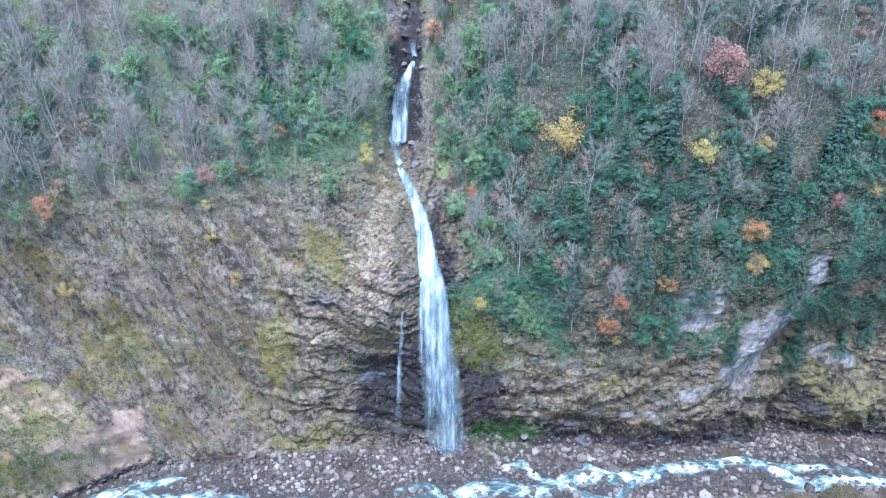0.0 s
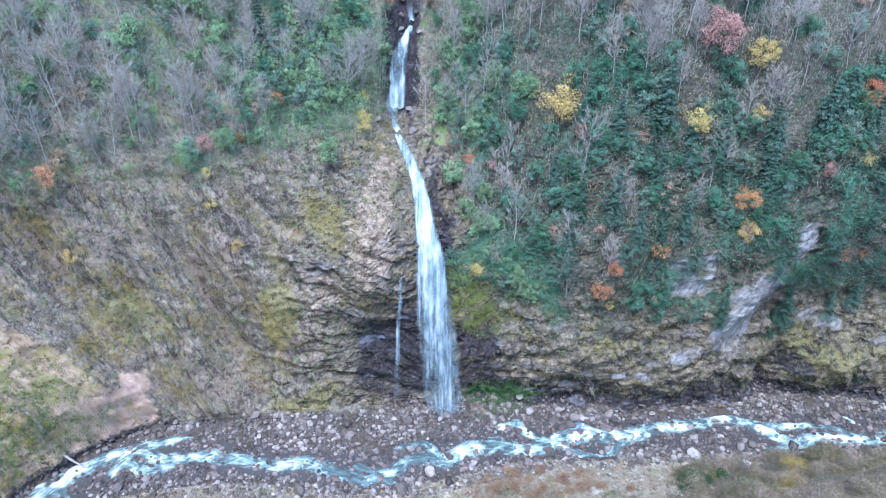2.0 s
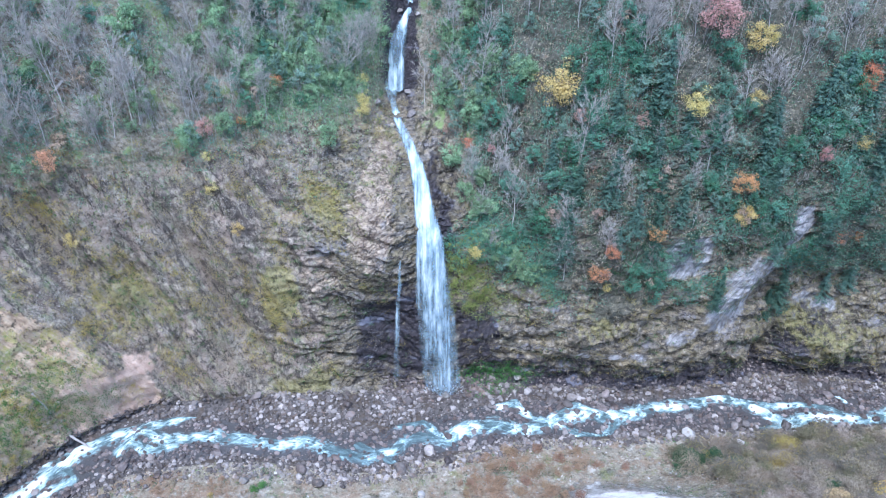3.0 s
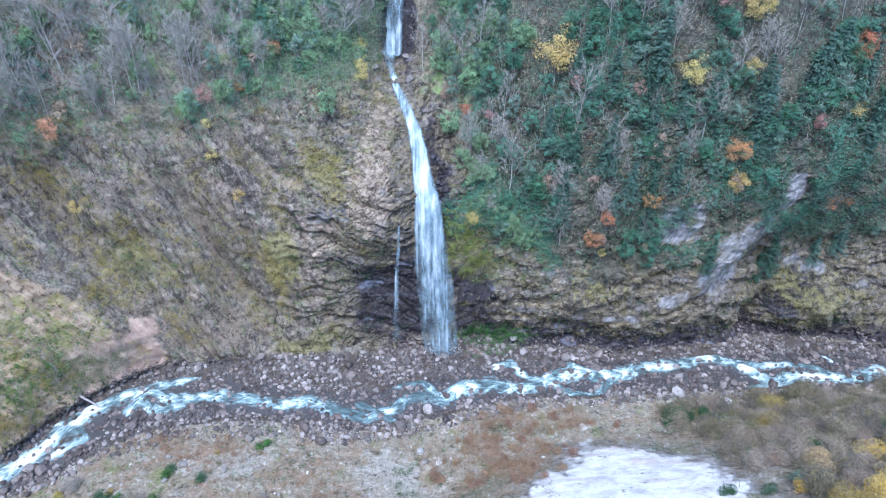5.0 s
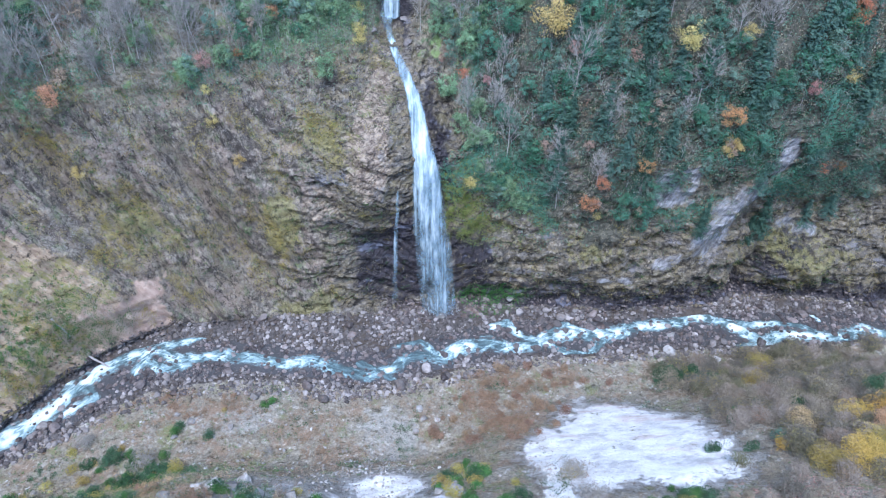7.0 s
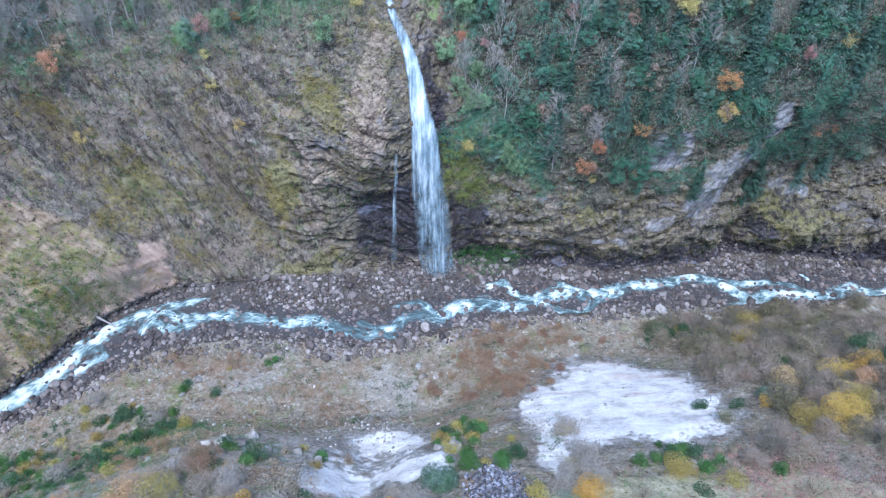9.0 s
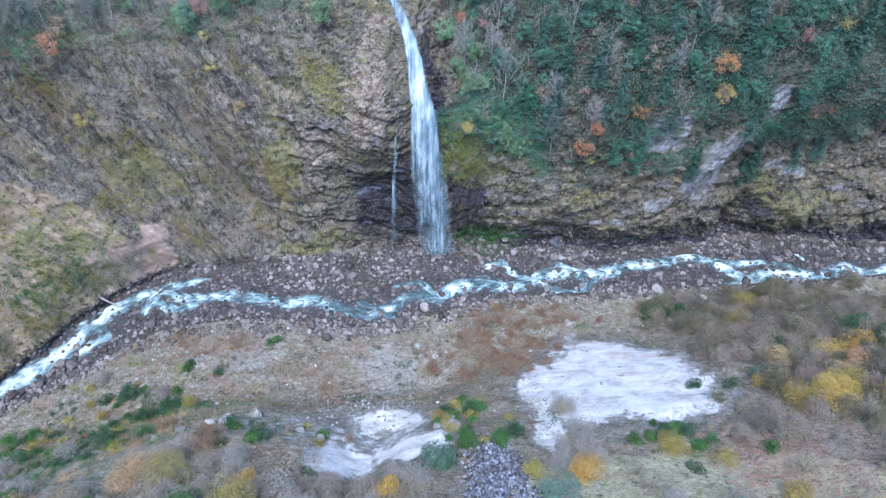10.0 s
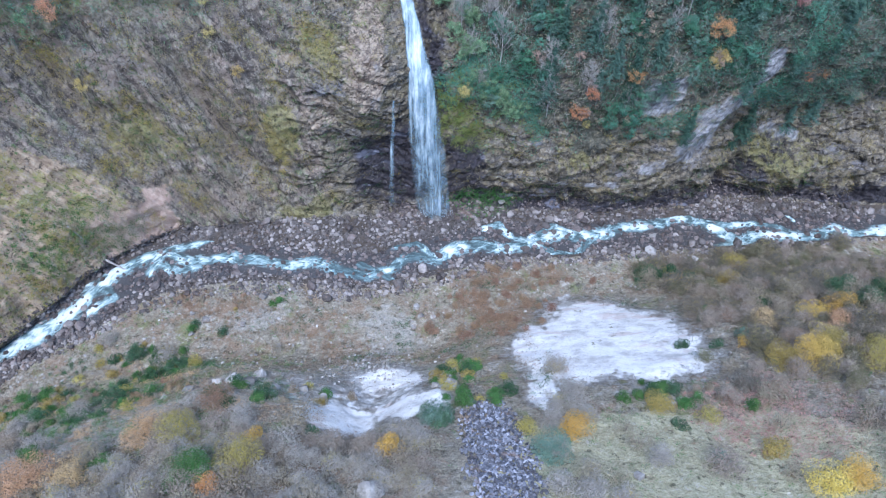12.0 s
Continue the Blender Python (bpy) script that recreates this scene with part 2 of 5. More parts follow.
def ground_material():
    m = Nodes("valley_ground")
    big, mid, fine, tiny = m.noise(14, 4), m.noise(3.2, 6), m.noise(0.7, 6, 0.7), m.noise(0.18, 4, 0.7)
    streak = m.noise(1.1, 8, 0.78, (1.2, 1, 0.16), None, 24)
    bedding = m.noise(1.1, 5, 0.65, (0.28, 0.28, 1.6))
    rock = m.mix((0.085, 0.072, 0.055), (0.27, 0.225, 0.155), m.step(mid, 0.3, 0.7))
    rock = m.mix(rock, (0.17, 0.155, 0.14), m.step(bedding, 0.45, 0.6))
    rock = m.mix(rock, (0.19, 0.165, 0.085), m.math("MULTIPLY", m.step(m.noise(4.5, 6, 0.65), 0.5, 0.62), 0.5))
    rock = m.mix(rock, (0.21, 0.21, 0.245), m.math("MULTIPLY", m.step(m.noise(6.5, 6, 0.6, (0.6, 0.6, 1.5)), 0.56, 0.66), 0.7))
    rock = m.mix(rock, (0.055, 0.045, 0.042), m.step(m.noise(1.6, 6, 0.7, (0.3, 0.3, 1.5)), 0.57, 0.66))
    rock = m.mix(rock, (0.28, 0.225, 0.14), m.math("MULTIPLY", m.step(big, 0.5, 0.7), m.step(fine, 0.4, 0.6)))
    rock = m.mix(rock, (0.035, 0.03, 0.028), m.math("MULTIPLY", m.crack((0.09, 0.09, 0.75), 0.045), 0.85))
    rock = m.mix(rock, (0.06, 0.05, 0.045), m.math("MULTIPLY", m.crack((0.45, 0.45, 1.7), 0.06), 0.5))
    dry = m.mix((0.105, 0.092, 0.084), (0.33, 0.29, 0.235), m.step(streak, 0.36, 0.64))
    dry = m.mix(dry, (0.31, 0.24, 0.17), m.math("MULTIPLY", m.step(m.noise(5, 7, 0.7), 0.52, 0.64), 0.75))
    dry = m.mix(dry, (0.15, 0.18, 0.10), m.math("MULTIPLY", m.step(m.noise(3.3, 7, 0.7, (1.2, 1, 0.5), None, 24), 0.54, 0.64), 0.8))
    dry = m.mix(dry, (0.29, 0.225, 0.19), m.math("MULTIPLY", m.step(m.slant(2.6, 6, 0.65, 5), 0.48, 0.58), 0.7))
    dry = m.mix(dry, (0.065, 0.055, 0.05), m.math("MULTIPLY", m.step(m.slant(1.5, 6, 0.65, 8), 0.54, 0.62), 0.9))
    dry = m.mix(dry, (0.31, 0.30, 0.13), m.math("MULTIPLY", m.step(m.slant(1.9, 7, 0.75, 3), 0.57, 0.65), 0.4))
    dry = m.mix(dry, (0.105, 0.085, 0.075), m.math("MULTIPLY", m.step(m.slant(3.6, 6, 0.62, 6), 0.52, 0.60), 0.7))
    dry = m.mix(dry, (0.16, 0.23, 0.075), m.math("MULTIPLY", m.step(m.slant(2.8, 7, 0.75, 2.5), 0.58, 0.64), 0.4))
    dry = m.mix(dry, (0.05, 0.042, 0.036), m.math("MULTIPLY", m.crack((0.35, 0.35, 0.55), 0.05), 0.6))
    rock = m.mix(rock, dry, m.masked("dry", m.noise(1.8, 7, 0.75)))
    ochre = m.mix((0.28, 0.20, 0.14), (0.52, 0.40, 0.28), m.step(m.slant(1.0, 7, 0.7, 4, -38), 0.35, 0.65))
    ochre = m.mix(ochre, (0.32, 0.29, 0.11), m.math("MULTIPLY", m.step(m.slant(2.4, 7, 0.7, 2.5, -38), 0.5, 0.6), 0.85))
    ochre = m.mix(ochre, (0.10, 0.17, 0.05), m.math("MULTIPLY", m.step(m.noise(8, 6, 0.65), 0.58, 0.66), 0.5))
    rock = m.mix(rock, ochre, m.masked("ochre", m.noise(1.8, 7, 0.75)))
    tan = m.mix((0.19, 0.145, 0.115), (0.47, 0.38, 0.29), m.step(m.noise(1.3, 6, 0.65, (0.5, 0.5, 1.2)), 0.36, 0.62))
    tan = m.mix(tan, (0.07, 0.055, 0.05), m.math("MULTIPLY", m.crack((0.22, 0.22, 0.8), 0.05), 0.8))
    rock = m.mix(rock, tan, m.masked("tan", m.noise(2.0, 7, 0.75)))
    rock = m.mix(rock, (0.05, 0.042, 0.038), m.step(m.noise(1.1, 7, 0.75), 0.60, 0.68))
    # Specks: small tuft shadows painted as dark colour, and random pale flecks.
    speck = m.noise(1.5, 8, 0.78)
    rock = m.mix(rock, m.mix(rock, (0.028, 0.025, 0.02), 0.85), m.math("MULTIPLY", m.step(speck, 0.545, 0.60), 0.9))
    rock = m.mix(rock, m.mix(rock, (0.44, 0.385, 0.31), 0.6), m.step(speck, 0.46, 0.38))
    rock = m.mix(rock, m.mix((0.15, 0.145, 0.15), (0.42, 0.41, 0.42), m.step(m.slant(1.1, 7, 0.72, 5, 32), 0.36, 0.62)), m.masked("pale", m.slant(1.8, 7, 0.75, 3, 32), 0.36, 0.66))
    rock = m.mix(rock, m.mix((0.40, 0.27, 0.215), (0.56, 0.43, 0.35), m.step(m.slant(1.5, 6, 0.7, 3, -30), 0.3, 0.7)), m.masked("pink", mid))
    # Wet rock; shade below the right foot overhang is put into this colour too.
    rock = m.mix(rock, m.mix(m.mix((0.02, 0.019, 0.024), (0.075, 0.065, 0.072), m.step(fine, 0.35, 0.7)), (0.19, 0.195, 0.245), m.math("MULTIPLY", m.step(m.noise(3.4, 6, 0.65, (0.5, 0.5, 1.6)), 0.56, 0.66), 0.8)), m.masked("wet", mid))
    moss = m.mix((0.15, 0.14, 0.05), (0.36, 0.325, 0.13), m.step(fine, 0.3, 0.7))
    # The painted tuft shadows break up the moss as well.
    moss = m.mix(moss, (0.045, 0.045, 0.022), m.math("MULTIPLY", m.step(speck, 0.52, 0.58), 0.8))
    col = m.mix(rock, moss, m.math("MULTIPLY", m.masked("moss", m.slant(1.7, 7, 0.78, 3), 0.48, 0.6), 0.62))
    litter = m.mix((0.10, 0.088, 0.066), (0.34, 0.295, 0.225), m.step(fine, 0.3, 0.7))
    litter = m.mix(litter, (0.20, 0.27, 0.11), m.step(m.noise(9, 6, 0.6), 0.54, 0.63))
    litter = m.mix(litter, (0.07, 0.12, 0.06), m.step(mid, 0.55, 0.68))
    # Shade under the right-hand evergreens, put into a darker litter colour.
    litter = m.mix(litter, m.mix((0.045, 0.05, 0.04), (0.15, 0.14, 0.11), m.step(fine, 0.3, 0.7)), m.masked("litter_shade", mid))
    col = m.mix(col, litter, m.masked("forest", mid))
    soil = m.mix((0.17, 0.15, 0.118), (0.36, 0.325, 0.26), m.step(fine, 0.3, 0.7))
    soil = m.mix(soil, (0.27, 0.18, 0.12), m.math("MULTIPLY", m.step(m.noise(6, 7, 0.75), 0.47, 0.6), 0.6))
    soil = m.mix(soil, (0.21, 0.22, 0.11), m.step(m.noise(7, 6, 0.7), 0.53, 0.66))
    soil = m.mix(soil, (0.075, 0.065, 0.05), m.math("MULTIPLY", m.step(m.noise(3.1, 7, 0.75), 0.55, 0.66), 0.75))
    soil = m.mix(soil, (0.50, 0.475, 0.43), m.math("MULTIPLY", m.step(m.noise(6.5, 7, 0.72), 0.57, 0.67), 0.75))
    soil = m.mix(soil, m.mix((0.31, 0.295, 0.18), (0.52, 0.48, 0.34), m.step(fine, 0.3, 0.7)), m.masked("grass", m.noise(3, 7, 0.75)))
    soil = m.mix(soil, (0.36, 0.33, 0.30), m.step(m.noise(2.1, 6, 0.7), 0.62, 0.72))
    soil = m.mix(soil, m.mix((0.24, 0.225, 0.195), (0.43, 0.405, 0.36), m.step(fine, 0.3, 0.7)), m.masked("fan", m.noise(2.2, 6, 0.7)))
    soil = m.mix(soil, m.mix((0.075, 0.06, 0.045), (0.19, 0.155, 0.115), m.step(fine, 0.3, 0.7)), m.math("MULTIPLY", m.masked("duff", m.noise(3, 7, 0.75)), 0.85))
    tuft = m.noise(1.7, 8, 0.78)
    soil = m.mix(soil, m.mix(soil, (0.06, 0.055, 0.035), 0.75), m.step(tuft, 0.555, 0.61))
    soil = m.mix(soil, m.mix(soil, (0.60, 0.56, 0.50), 0.55), m.step(tuft, 0.44, 0.37))
    col = m.mix(col, soil, m.masked("soil", mid))
    cell, dist = m.cells(0.55)
    gravel = m.mix((0.032, 0.028, 0.027), (0.155, 0.138, 0.13), m.math("MULTIPLY", cell, 0.9))
    gravel = m.mix(gravel, (0.085, 0.065, 0.05), m.math("MULTIPLY", m.step(m.noise(5, 5, 0.65), 0.45, 0.6), 0.7))
    gravel = m.mix(gravel, (0.27, 0.26, 0.26), m.math("MULTIPLY", m.step(m.noise(7, 6, 0.7), 0.56, 0.68), 0.7))
    col = m.mix(col, gravel, m.masked("bed", mid))
    white = m.mix((0.44, 0.42, 0.405), (0.76, 0.745, 0.735), m.step(m.noise(5.0, 8, 0.72), 0.3, 0.6))
    white = m.mix(white, (0.50, 0.38, 0.33), m.math("MULTIPLY", m.step(m.noise(9, 6, 0.65, (0.5, 1.5, 1)), 0.53, 0.64), 0.6))
    white = m.mix(white, (0.25, 0.24, 0.17), m.step(m.noise(4, 7, 0.7), 0.60, 0.68))
    white = m.mix(white, (0.22, 0.21, 0.20), m.math("MULTIPLY", m.step(m.noise(1.4, 7, 0.8), 0.57, 0.66), 0.5))
    chalk = m.masked("white", m.noise(2.2, 8, 0.8), 0.36, 0.66)
    col = m.mix(col, white, chalk)
    rough = m.mix((0.95, 0.95, 0.95), (0.3, 0.3, 0.3), m.masked("wet", mid))
    height = m.math("ADD", m.math("MULTIPLY", mid, 1.4), m.math("ADD", m.math("MULTIPLY", fine, 0.6), m.math("MULTIPLY", tiny, 0.2)))
    height = m.math("MULTIPLY", height, m.math("SUBTRACT", 1.0, m.math("MULTIPLY", chalk, 0.75)))
    return m.finish(col, rough, height, 1.0, 0.9)


def leaf_material(name, dark, light, spread=0.5):
    """Foliage: each leaf clump and each plant a little different."""
    m = Nodes(name)
    info = m.add("ShaderNodeObjectInfo")
    clump = m.step(m.noise(1.3, 3, 0.6), 0.38, 0.62)
    f = m.math("ADD", m.math("ADD", m.math("MULTIPLY", clump, 0.6), m.math("MULTIPLY", m.geo.outputs["Random Per Island"], 0.16)), m.math("MULTIPLY", info.outputs["Random"], 0.45))
    col = m.mix(dark, light, m.math("MULTIPLY", f, 0.85, True))
    tint = m.add("ShaderNodeHueSaturation")
    m.put(tint.inputs["Hue"], m.math("ADD", 0.5 - 0.035 * spread, m.math("MULTIPLY", info.outputs["Random"], 0.07 * spread)))
    tint.inputs["Saturation"].default_value = 1.0
    m.put(tint.inputs["Color"], col)
    m.finish(tint.outputs[0], 0.8, spec=0.12)
    tr = m.add("ShaderNodeBsdfTranslucent")
    m.put(tr.inputs[0], tint.outputs[0])
    mixer = m.add("ShaderNodeMixShader")
    mixer.inputs[0].default_value = 0.2
    m.put(mixer.inputs[1], m.bsdf.outputs[0]), m.put(mixer.inputs[2], tr.outputs[0])
    m.put(m.t.nodes["Material Output"].inputs[0], mixer.outputs[0])
    return m.mat


def bark_material(name, dark, light):
    m = Nodes(name)
    f = m.noise(0.35, 5, 0.7, (1, 1, 0.3))
    f = m.math("ADD", m.math("MULTIPLY", f, 0.4), m.math("MULTIPLY", m.geo.outputs["Random Per Island"], 0.2))
    f = m.math("ADD", f, m.math("MULTIPLY", m.step(m.noise(1.3, 3, 0.6), 0.36, 0.64), 0.4))
    return m.finish(m.mix(dark, light, f), 0.9)


def stone_material(name, dark, light, wet=0.0):
    m = Nodes(name)
    info = m.add("ShaderNodeObjectInfo")
    f = m.math("POWER", m.math("FRACT", m.math("ADD", info.outputs["Random"], m.geo.outputs["Random Per Island"])), 2.0)
    f = m.math("ADD", m.math("MULTIPLY", f, 0.85), m.math("MULTIPLY", m.step(m.noise(0.7, 6, 0.7), 0.3, 0.7), 0.25))
    col = m.mix(dark, light, f)
    col = m.mix(col, (0.19, 0.13, 0.10), m.math("MULTIPLY", m.step(m.noise(1.7, 4), 0.55, 0.68), 0.6))
    col = m.mix(col, m.mix(col, (0.05, 0.042, 0.04), 0.45), m.step(m.noise(5.0, 5, 0.6), 0.48, 0.6))
    return m.finish(col, 0.85 - 0.4 * wet, m.noise(0.25, 6, 0.7), 0.6, 0.12)


def water_material():
    """River water: green-blue where it runs smooth, white where it breaks in streaks along the flow."""
    m = Nodes("river_water")
    way = m.add("ShaderNodeAttribute", attribute_name="flow").outputs["Vector"]
    streak = m.noise(1.0, 7, 0.68, (0.38, 1.3, 1), way)
    curl = m.noise(0.6, 6, 0.7, (0.8, 1.0, 1), way)
    foam = m.math("ADD", m.attr("foam"), m.math("MULTIPLY", m.math("SUBTRACT", streak, 0.5), 1.5))
    foam = m.math("ADD", foam, m.math("MULTIPLY", m.math("SUBTRACT", curl, 0.5), 0.9))
    churn, foam = m.step(foam, 0.0, 0.42), m.step(foam, 0.28, 0.85)
    deep = m.mix((0.05, 0.07, 0.075), (0.12, 0.175, 0.185), m.step(streak, 0.34, 0.66))
    shallow = m.mix((0.035, 0.033, 0.035), (0.10, 0.098, 0.10), curl)
    col = m.mix(shallow, deep, m.step(m.math("ADD", m.attr("stream"), m.math("MULTIPLY", m.math("SUBTRACT", m.noise(2.0, 5, 0.65), 0.5), 1.2)), 0.4, 0.8))
    col = m.mix(col, (0.26, 0.38, 0.40), m.math("MULTIPLY", churn, 0.8))
    col = m.mix(col, (0.62, 0.69, 0.71), foam)
    rough = m.mix((0.12, 0.12, 0.12), (0.8, 0.8, 0.8), foam)
    return m.finish(col, rough, m.math("ADD", m.math("ADD", curl, streak), foam), 0.6, 0.25, 0.5)


def fall_material():
    """Falling water: torn white strands with gaps that let the rock through."""
    m = Nodes("falling_water")
    uv = m.add("ShaderNodeUVMap").outputs[0]
    strand = m.noise(1.0, 6, 0.62, (5.5, 0.8, 1), uv)
    broad = m.noise(1.0, 4, 0.6, (5.0, 4.0, 1), uv)
    body = m.math("ADD", m.math("MULTIPLY", m.math("SUBTRACT", strand, 0.5), 1.25), m.math("MULTIPLY", m.math("SUBTRACT", broad, 0.5), 1.0))
    cover = m.step(m.math("ADD", m.attr("cover"), body), 0.0, 0.85)
    bright = m.step(m.math("ADD", m.math("MULTIPLY", m.attr("cover"), 0.8), body), 0.25, 0.95)
    col = m.mix((0.25, 0.36, 0.43), (0.78, 0.815, 0.84), bright)
    m.finish(col, 0.7, strand, 0.4, 0.3, 0.3)
    m.put(m.bsdf.inputs["Alpha"], m.math("MULTIPLY", cover, 0.95))
    return m.mat


GROUND = ground_material()
WATER, FALL = water_material(), fall_material()

# ---- ground, river and falls ----
def raw_mesh(name, verts, faces, material, smooth=False):
    """A mesh from arrays; faces all of one length."""
    verts, faces = np.asarray(verts, np.float32), np.asarray(faces, np.int32)
    me = bpy.data.meshes.new(name)
    me.vertices.add(len(verts)), me.loops.add(faces.size), me.polygons.add(len(faces))
    me.vertices.foreach_set("co", verts.ravel())
    me.loops.foreach_set("vertex_index", faces.ravel())
    me.polygons.foreach_set("loop_start", np.arange(0, faces.size, faces.shape[1], dtype=np.int32))
    me.polygons.foreach_set("loop_total", np.full(len(faces), faces.shape[1], np.int32))
    me.polygons.foreach_set("use_smooth", np.full(len(faces), smooth))
    me.materials.append(material)
    me.update(calc_edges=True)
    return me


def set_attr(me, name, values):
    me.attributes.new(name, "FLOAT", "POINT").data.foreach_set("value", np.asarray(values, np.float32).ravel())


def grid_faces(nu, nv):
    i = np.arange(nu * nv).reshape(nu, nv)
    return np.stack([i[:-1, :-1], i[1:, :-1], i[1:, 1:], i[:-1, 1:]], -1).reshape(-1, 4)


GX, GY0, GZ0, ROWS = terrain_grid()
NRM = grid_normals(GX, GY0, GZ0)
LIFT = relief(GX, GY0, GZ0, ROWS)
TX, TY, TZ = GX + NRM[0] * LIFT * 0.6, GY0 + NRM[1] * LIFT, GZ0 + NRM[2] * LIFT
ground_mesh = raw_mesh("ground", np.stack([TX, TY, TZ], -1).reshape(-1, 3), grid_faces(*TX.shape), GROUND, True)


def tree_line(x):
    """The height over which the far wall is wooded."""
    return np.interp(x, [-130, -95, -60, -25, -12, 5, 14, 30, 50, 62, 80, 100, 130], [74, 67, 62, 61, 62, 52, 28, 29, 26, 34, 37, 27, 26])


def paint_ground():
    v = np.arange(TX.shape[1])[None, :] + 0 * TX
    x, y, z = TX, TY, TZ
    h = z - river_z(x)
    wall = ramp(v, ROWS[8] - 2, ROWS[8] + 3)
    near = 1 - ramp(v, ROWS[5] - 3, ROWS[5] + 1)
    lump = fbm(x, y, z, 22, 3)
    set_attr(ground_mesh, "forest", wall * ramp(z - tree_line(x) + 9 * lump + 9 * fbm(x, y, z + 70, 7, 3), -9, 7) * (1 - 0.95 * bump(x, -9, 5.5) * ramp(z, 56, 62)) * (1 - np.clip(2 * pale_faces(x, y, z), 0, 1) * (x > 20)))
    moss = np.maximum.reduce([patch(x, y, z, -79, 31, 11, 15, 25, "xz") * 0.7, patch(x, y, z, -27, 51, 8, 7, 0, "xz") * 0.8, patch(x, y, z, -30, 6, 5, 3, 0, "xz"), patch(x, y, z, -40, 24, 6, 12, 0, "xz") * 0.8,
                              patch(x, y, z, 30, 22, 24, 7, -8, "xz") * 0.6, patch(x, y, z, 104, 12, 20, 9, 0, "xz") * 0.7,
                              patch(x, y, z, -25, 51, 11, 9, 0, "xz") * 0.5, patch(x, y, z, -70, 28, 10, 12, 25, "xz") * 1.1, patch(x, y, z, -38, 28, 5, 9, 0, "xz") * 1.4, patch(x, y, z, -34, 4, 9, 4, 0, "xz") * 1.2])
    spur = ramp(43 - 1.19 * (x + 93) - z + 6 * lump, -3, 4) * (1 - ramp(x, -72, -60))
    set_attr(ground_mesh, "moss", wall * (1 - 0.55 * spur) * (0.16 + 0.5 * moss + 0.3 * lump) * (1 - patch(x, y, z, -79, 9, 10, 10, 0, "xz")))
    set_attr(ground_mesh, "ochre", wall * spur * 0.72)
    set_attr(ground_mesh, "tan", wall * np.maximum(patch(x, y, z, -15, 47, 5, 14, 0, "xz"), 0.6 * patch(x, y, z, -27, 33, 8, 9, 0, "xz")) * 0.85)
    set_attr(ground_mesh, "dry", wall * ((1 - ramp(x, -36, -20)) * 0.75 + 0.1))
    # Wet by the falls; foot strip and x 95 hollow also carry painted shade.
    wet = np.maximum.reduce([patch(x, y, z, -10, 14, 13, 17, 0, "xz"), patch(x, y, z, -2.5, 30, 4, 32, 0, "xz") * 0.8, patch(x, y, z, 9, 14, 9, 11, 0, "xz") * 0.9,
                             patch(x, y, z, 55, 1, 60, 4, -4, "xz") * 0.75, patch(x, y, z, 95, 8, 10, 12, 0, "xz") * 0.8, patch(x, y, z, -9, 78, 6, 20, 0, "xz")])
    # The band right of the falls paints overhang shade along with wet rock.
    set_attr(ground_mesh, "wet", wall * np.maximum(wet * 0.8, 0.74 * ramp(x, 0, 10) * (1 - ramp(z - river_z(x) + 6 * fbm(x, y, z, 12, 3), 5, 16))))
    pale = pale_faces(x, y, z)
    set_attr(ground_mesh, "pale", wall * pale * 0.95)
    set_attr(ground_mesh, "pink", wall * patch(x, y, z, -77, 10, 9, 10, 0, "xz"))
    set_attr(ground_mesh, "duff", near * np.maximum.reduce([patch(x, y, z, 88, -46, 24, 34, -20), patch(x, y, z, 102, -28, 32, 20), patch(x, y, z, 86, -24, 30, 13) * 1.3, patch(x, y, z, -40, -94, 30, 10) * 0.6]))
    # Where the litter is painted darker for tree shade, right of the falls.
    set_attr(ground_mesh, "litter_shade", wall * 0.8 * ramp(x, 0, 16))
    set_attr(ground_mesh, "soil", near)
    white = np.maximum.reduce([patch(x, y, z, 40, -52, 21, 21, 10), patch(x, y, z, 23, -56, 6, 13), patch(x, y, z, -11, -70, 16, 11) * 0.68, patch(x, y, z, -29, -68, 12, 7) * 0.64, patch(x, y, z, -17, -78, 8, 6), patch(x, y, z, -4, -76, 9, 5), patch(x, y, z, -9, -64, 11, 7) * 0.8, patch(x, y, z, -24, -71, 10, 6) * 0.6, patch(x, y, z, -16, -54, 6, 6) * 0.45, patch(x, y, z, 3, -70, 3, 3) * 0.8, patch(x, y, z, -10, -89, 3, 4) * 0.8, patch(x, y, z, 20, -74, 4, 7), patch(x, y, z, 28, -64, 11, 9)])
    set_attr(ground_mesh, "white", near * white * 0.9)
    set_attr(ground_mesh, "grass", near * np.maximum.reduce([patch(x, y, z, 38, -93, 32, 13) * 1.3, patch(x, y, z, -75, -60, 20, 6) * 0.5]))
    set_attr(ground_mesh, "fan", 0.7 * near * np.maximum.reduce([patch(x, y, z, -10, -42, 10, 12), patch(x, y, z, -32, -68, 16, 8, -8) * 1.5, patch(x, y, z, -12, -64, 12, 10) * 1.5, patch(x, y, z, -64, -81, 16, 4, -10) * 1.5, patch(x, y, z, -26, -71, 7, 6) * 1.2, patch(x, y, z, -38, -66, 10, 6) * 1.1, patch(x, y, z, -60, -74, 22, 5, -10), patch(x, y, z, -45, -38, 12, 4, 20), patch(x, y, z, 39, -53, 23, 25, 10), patch(x, y, z, -10, -73, 20, 10)]))
    set_attr(ground_mesh, "bed", ramp(v, ROWS[5] - 6, ROWS[5] + 2) * (1 - ramp(v, ROWS[8] - 3, ROWS[8] + 2)))


paint_ground()
crisp = np.ones(np.array(TX.shape) - 1, bool)
crisp[np.searchsorted(GX[:, 0], -34):, ROWS[8] - 2:ROWS[11]] = False
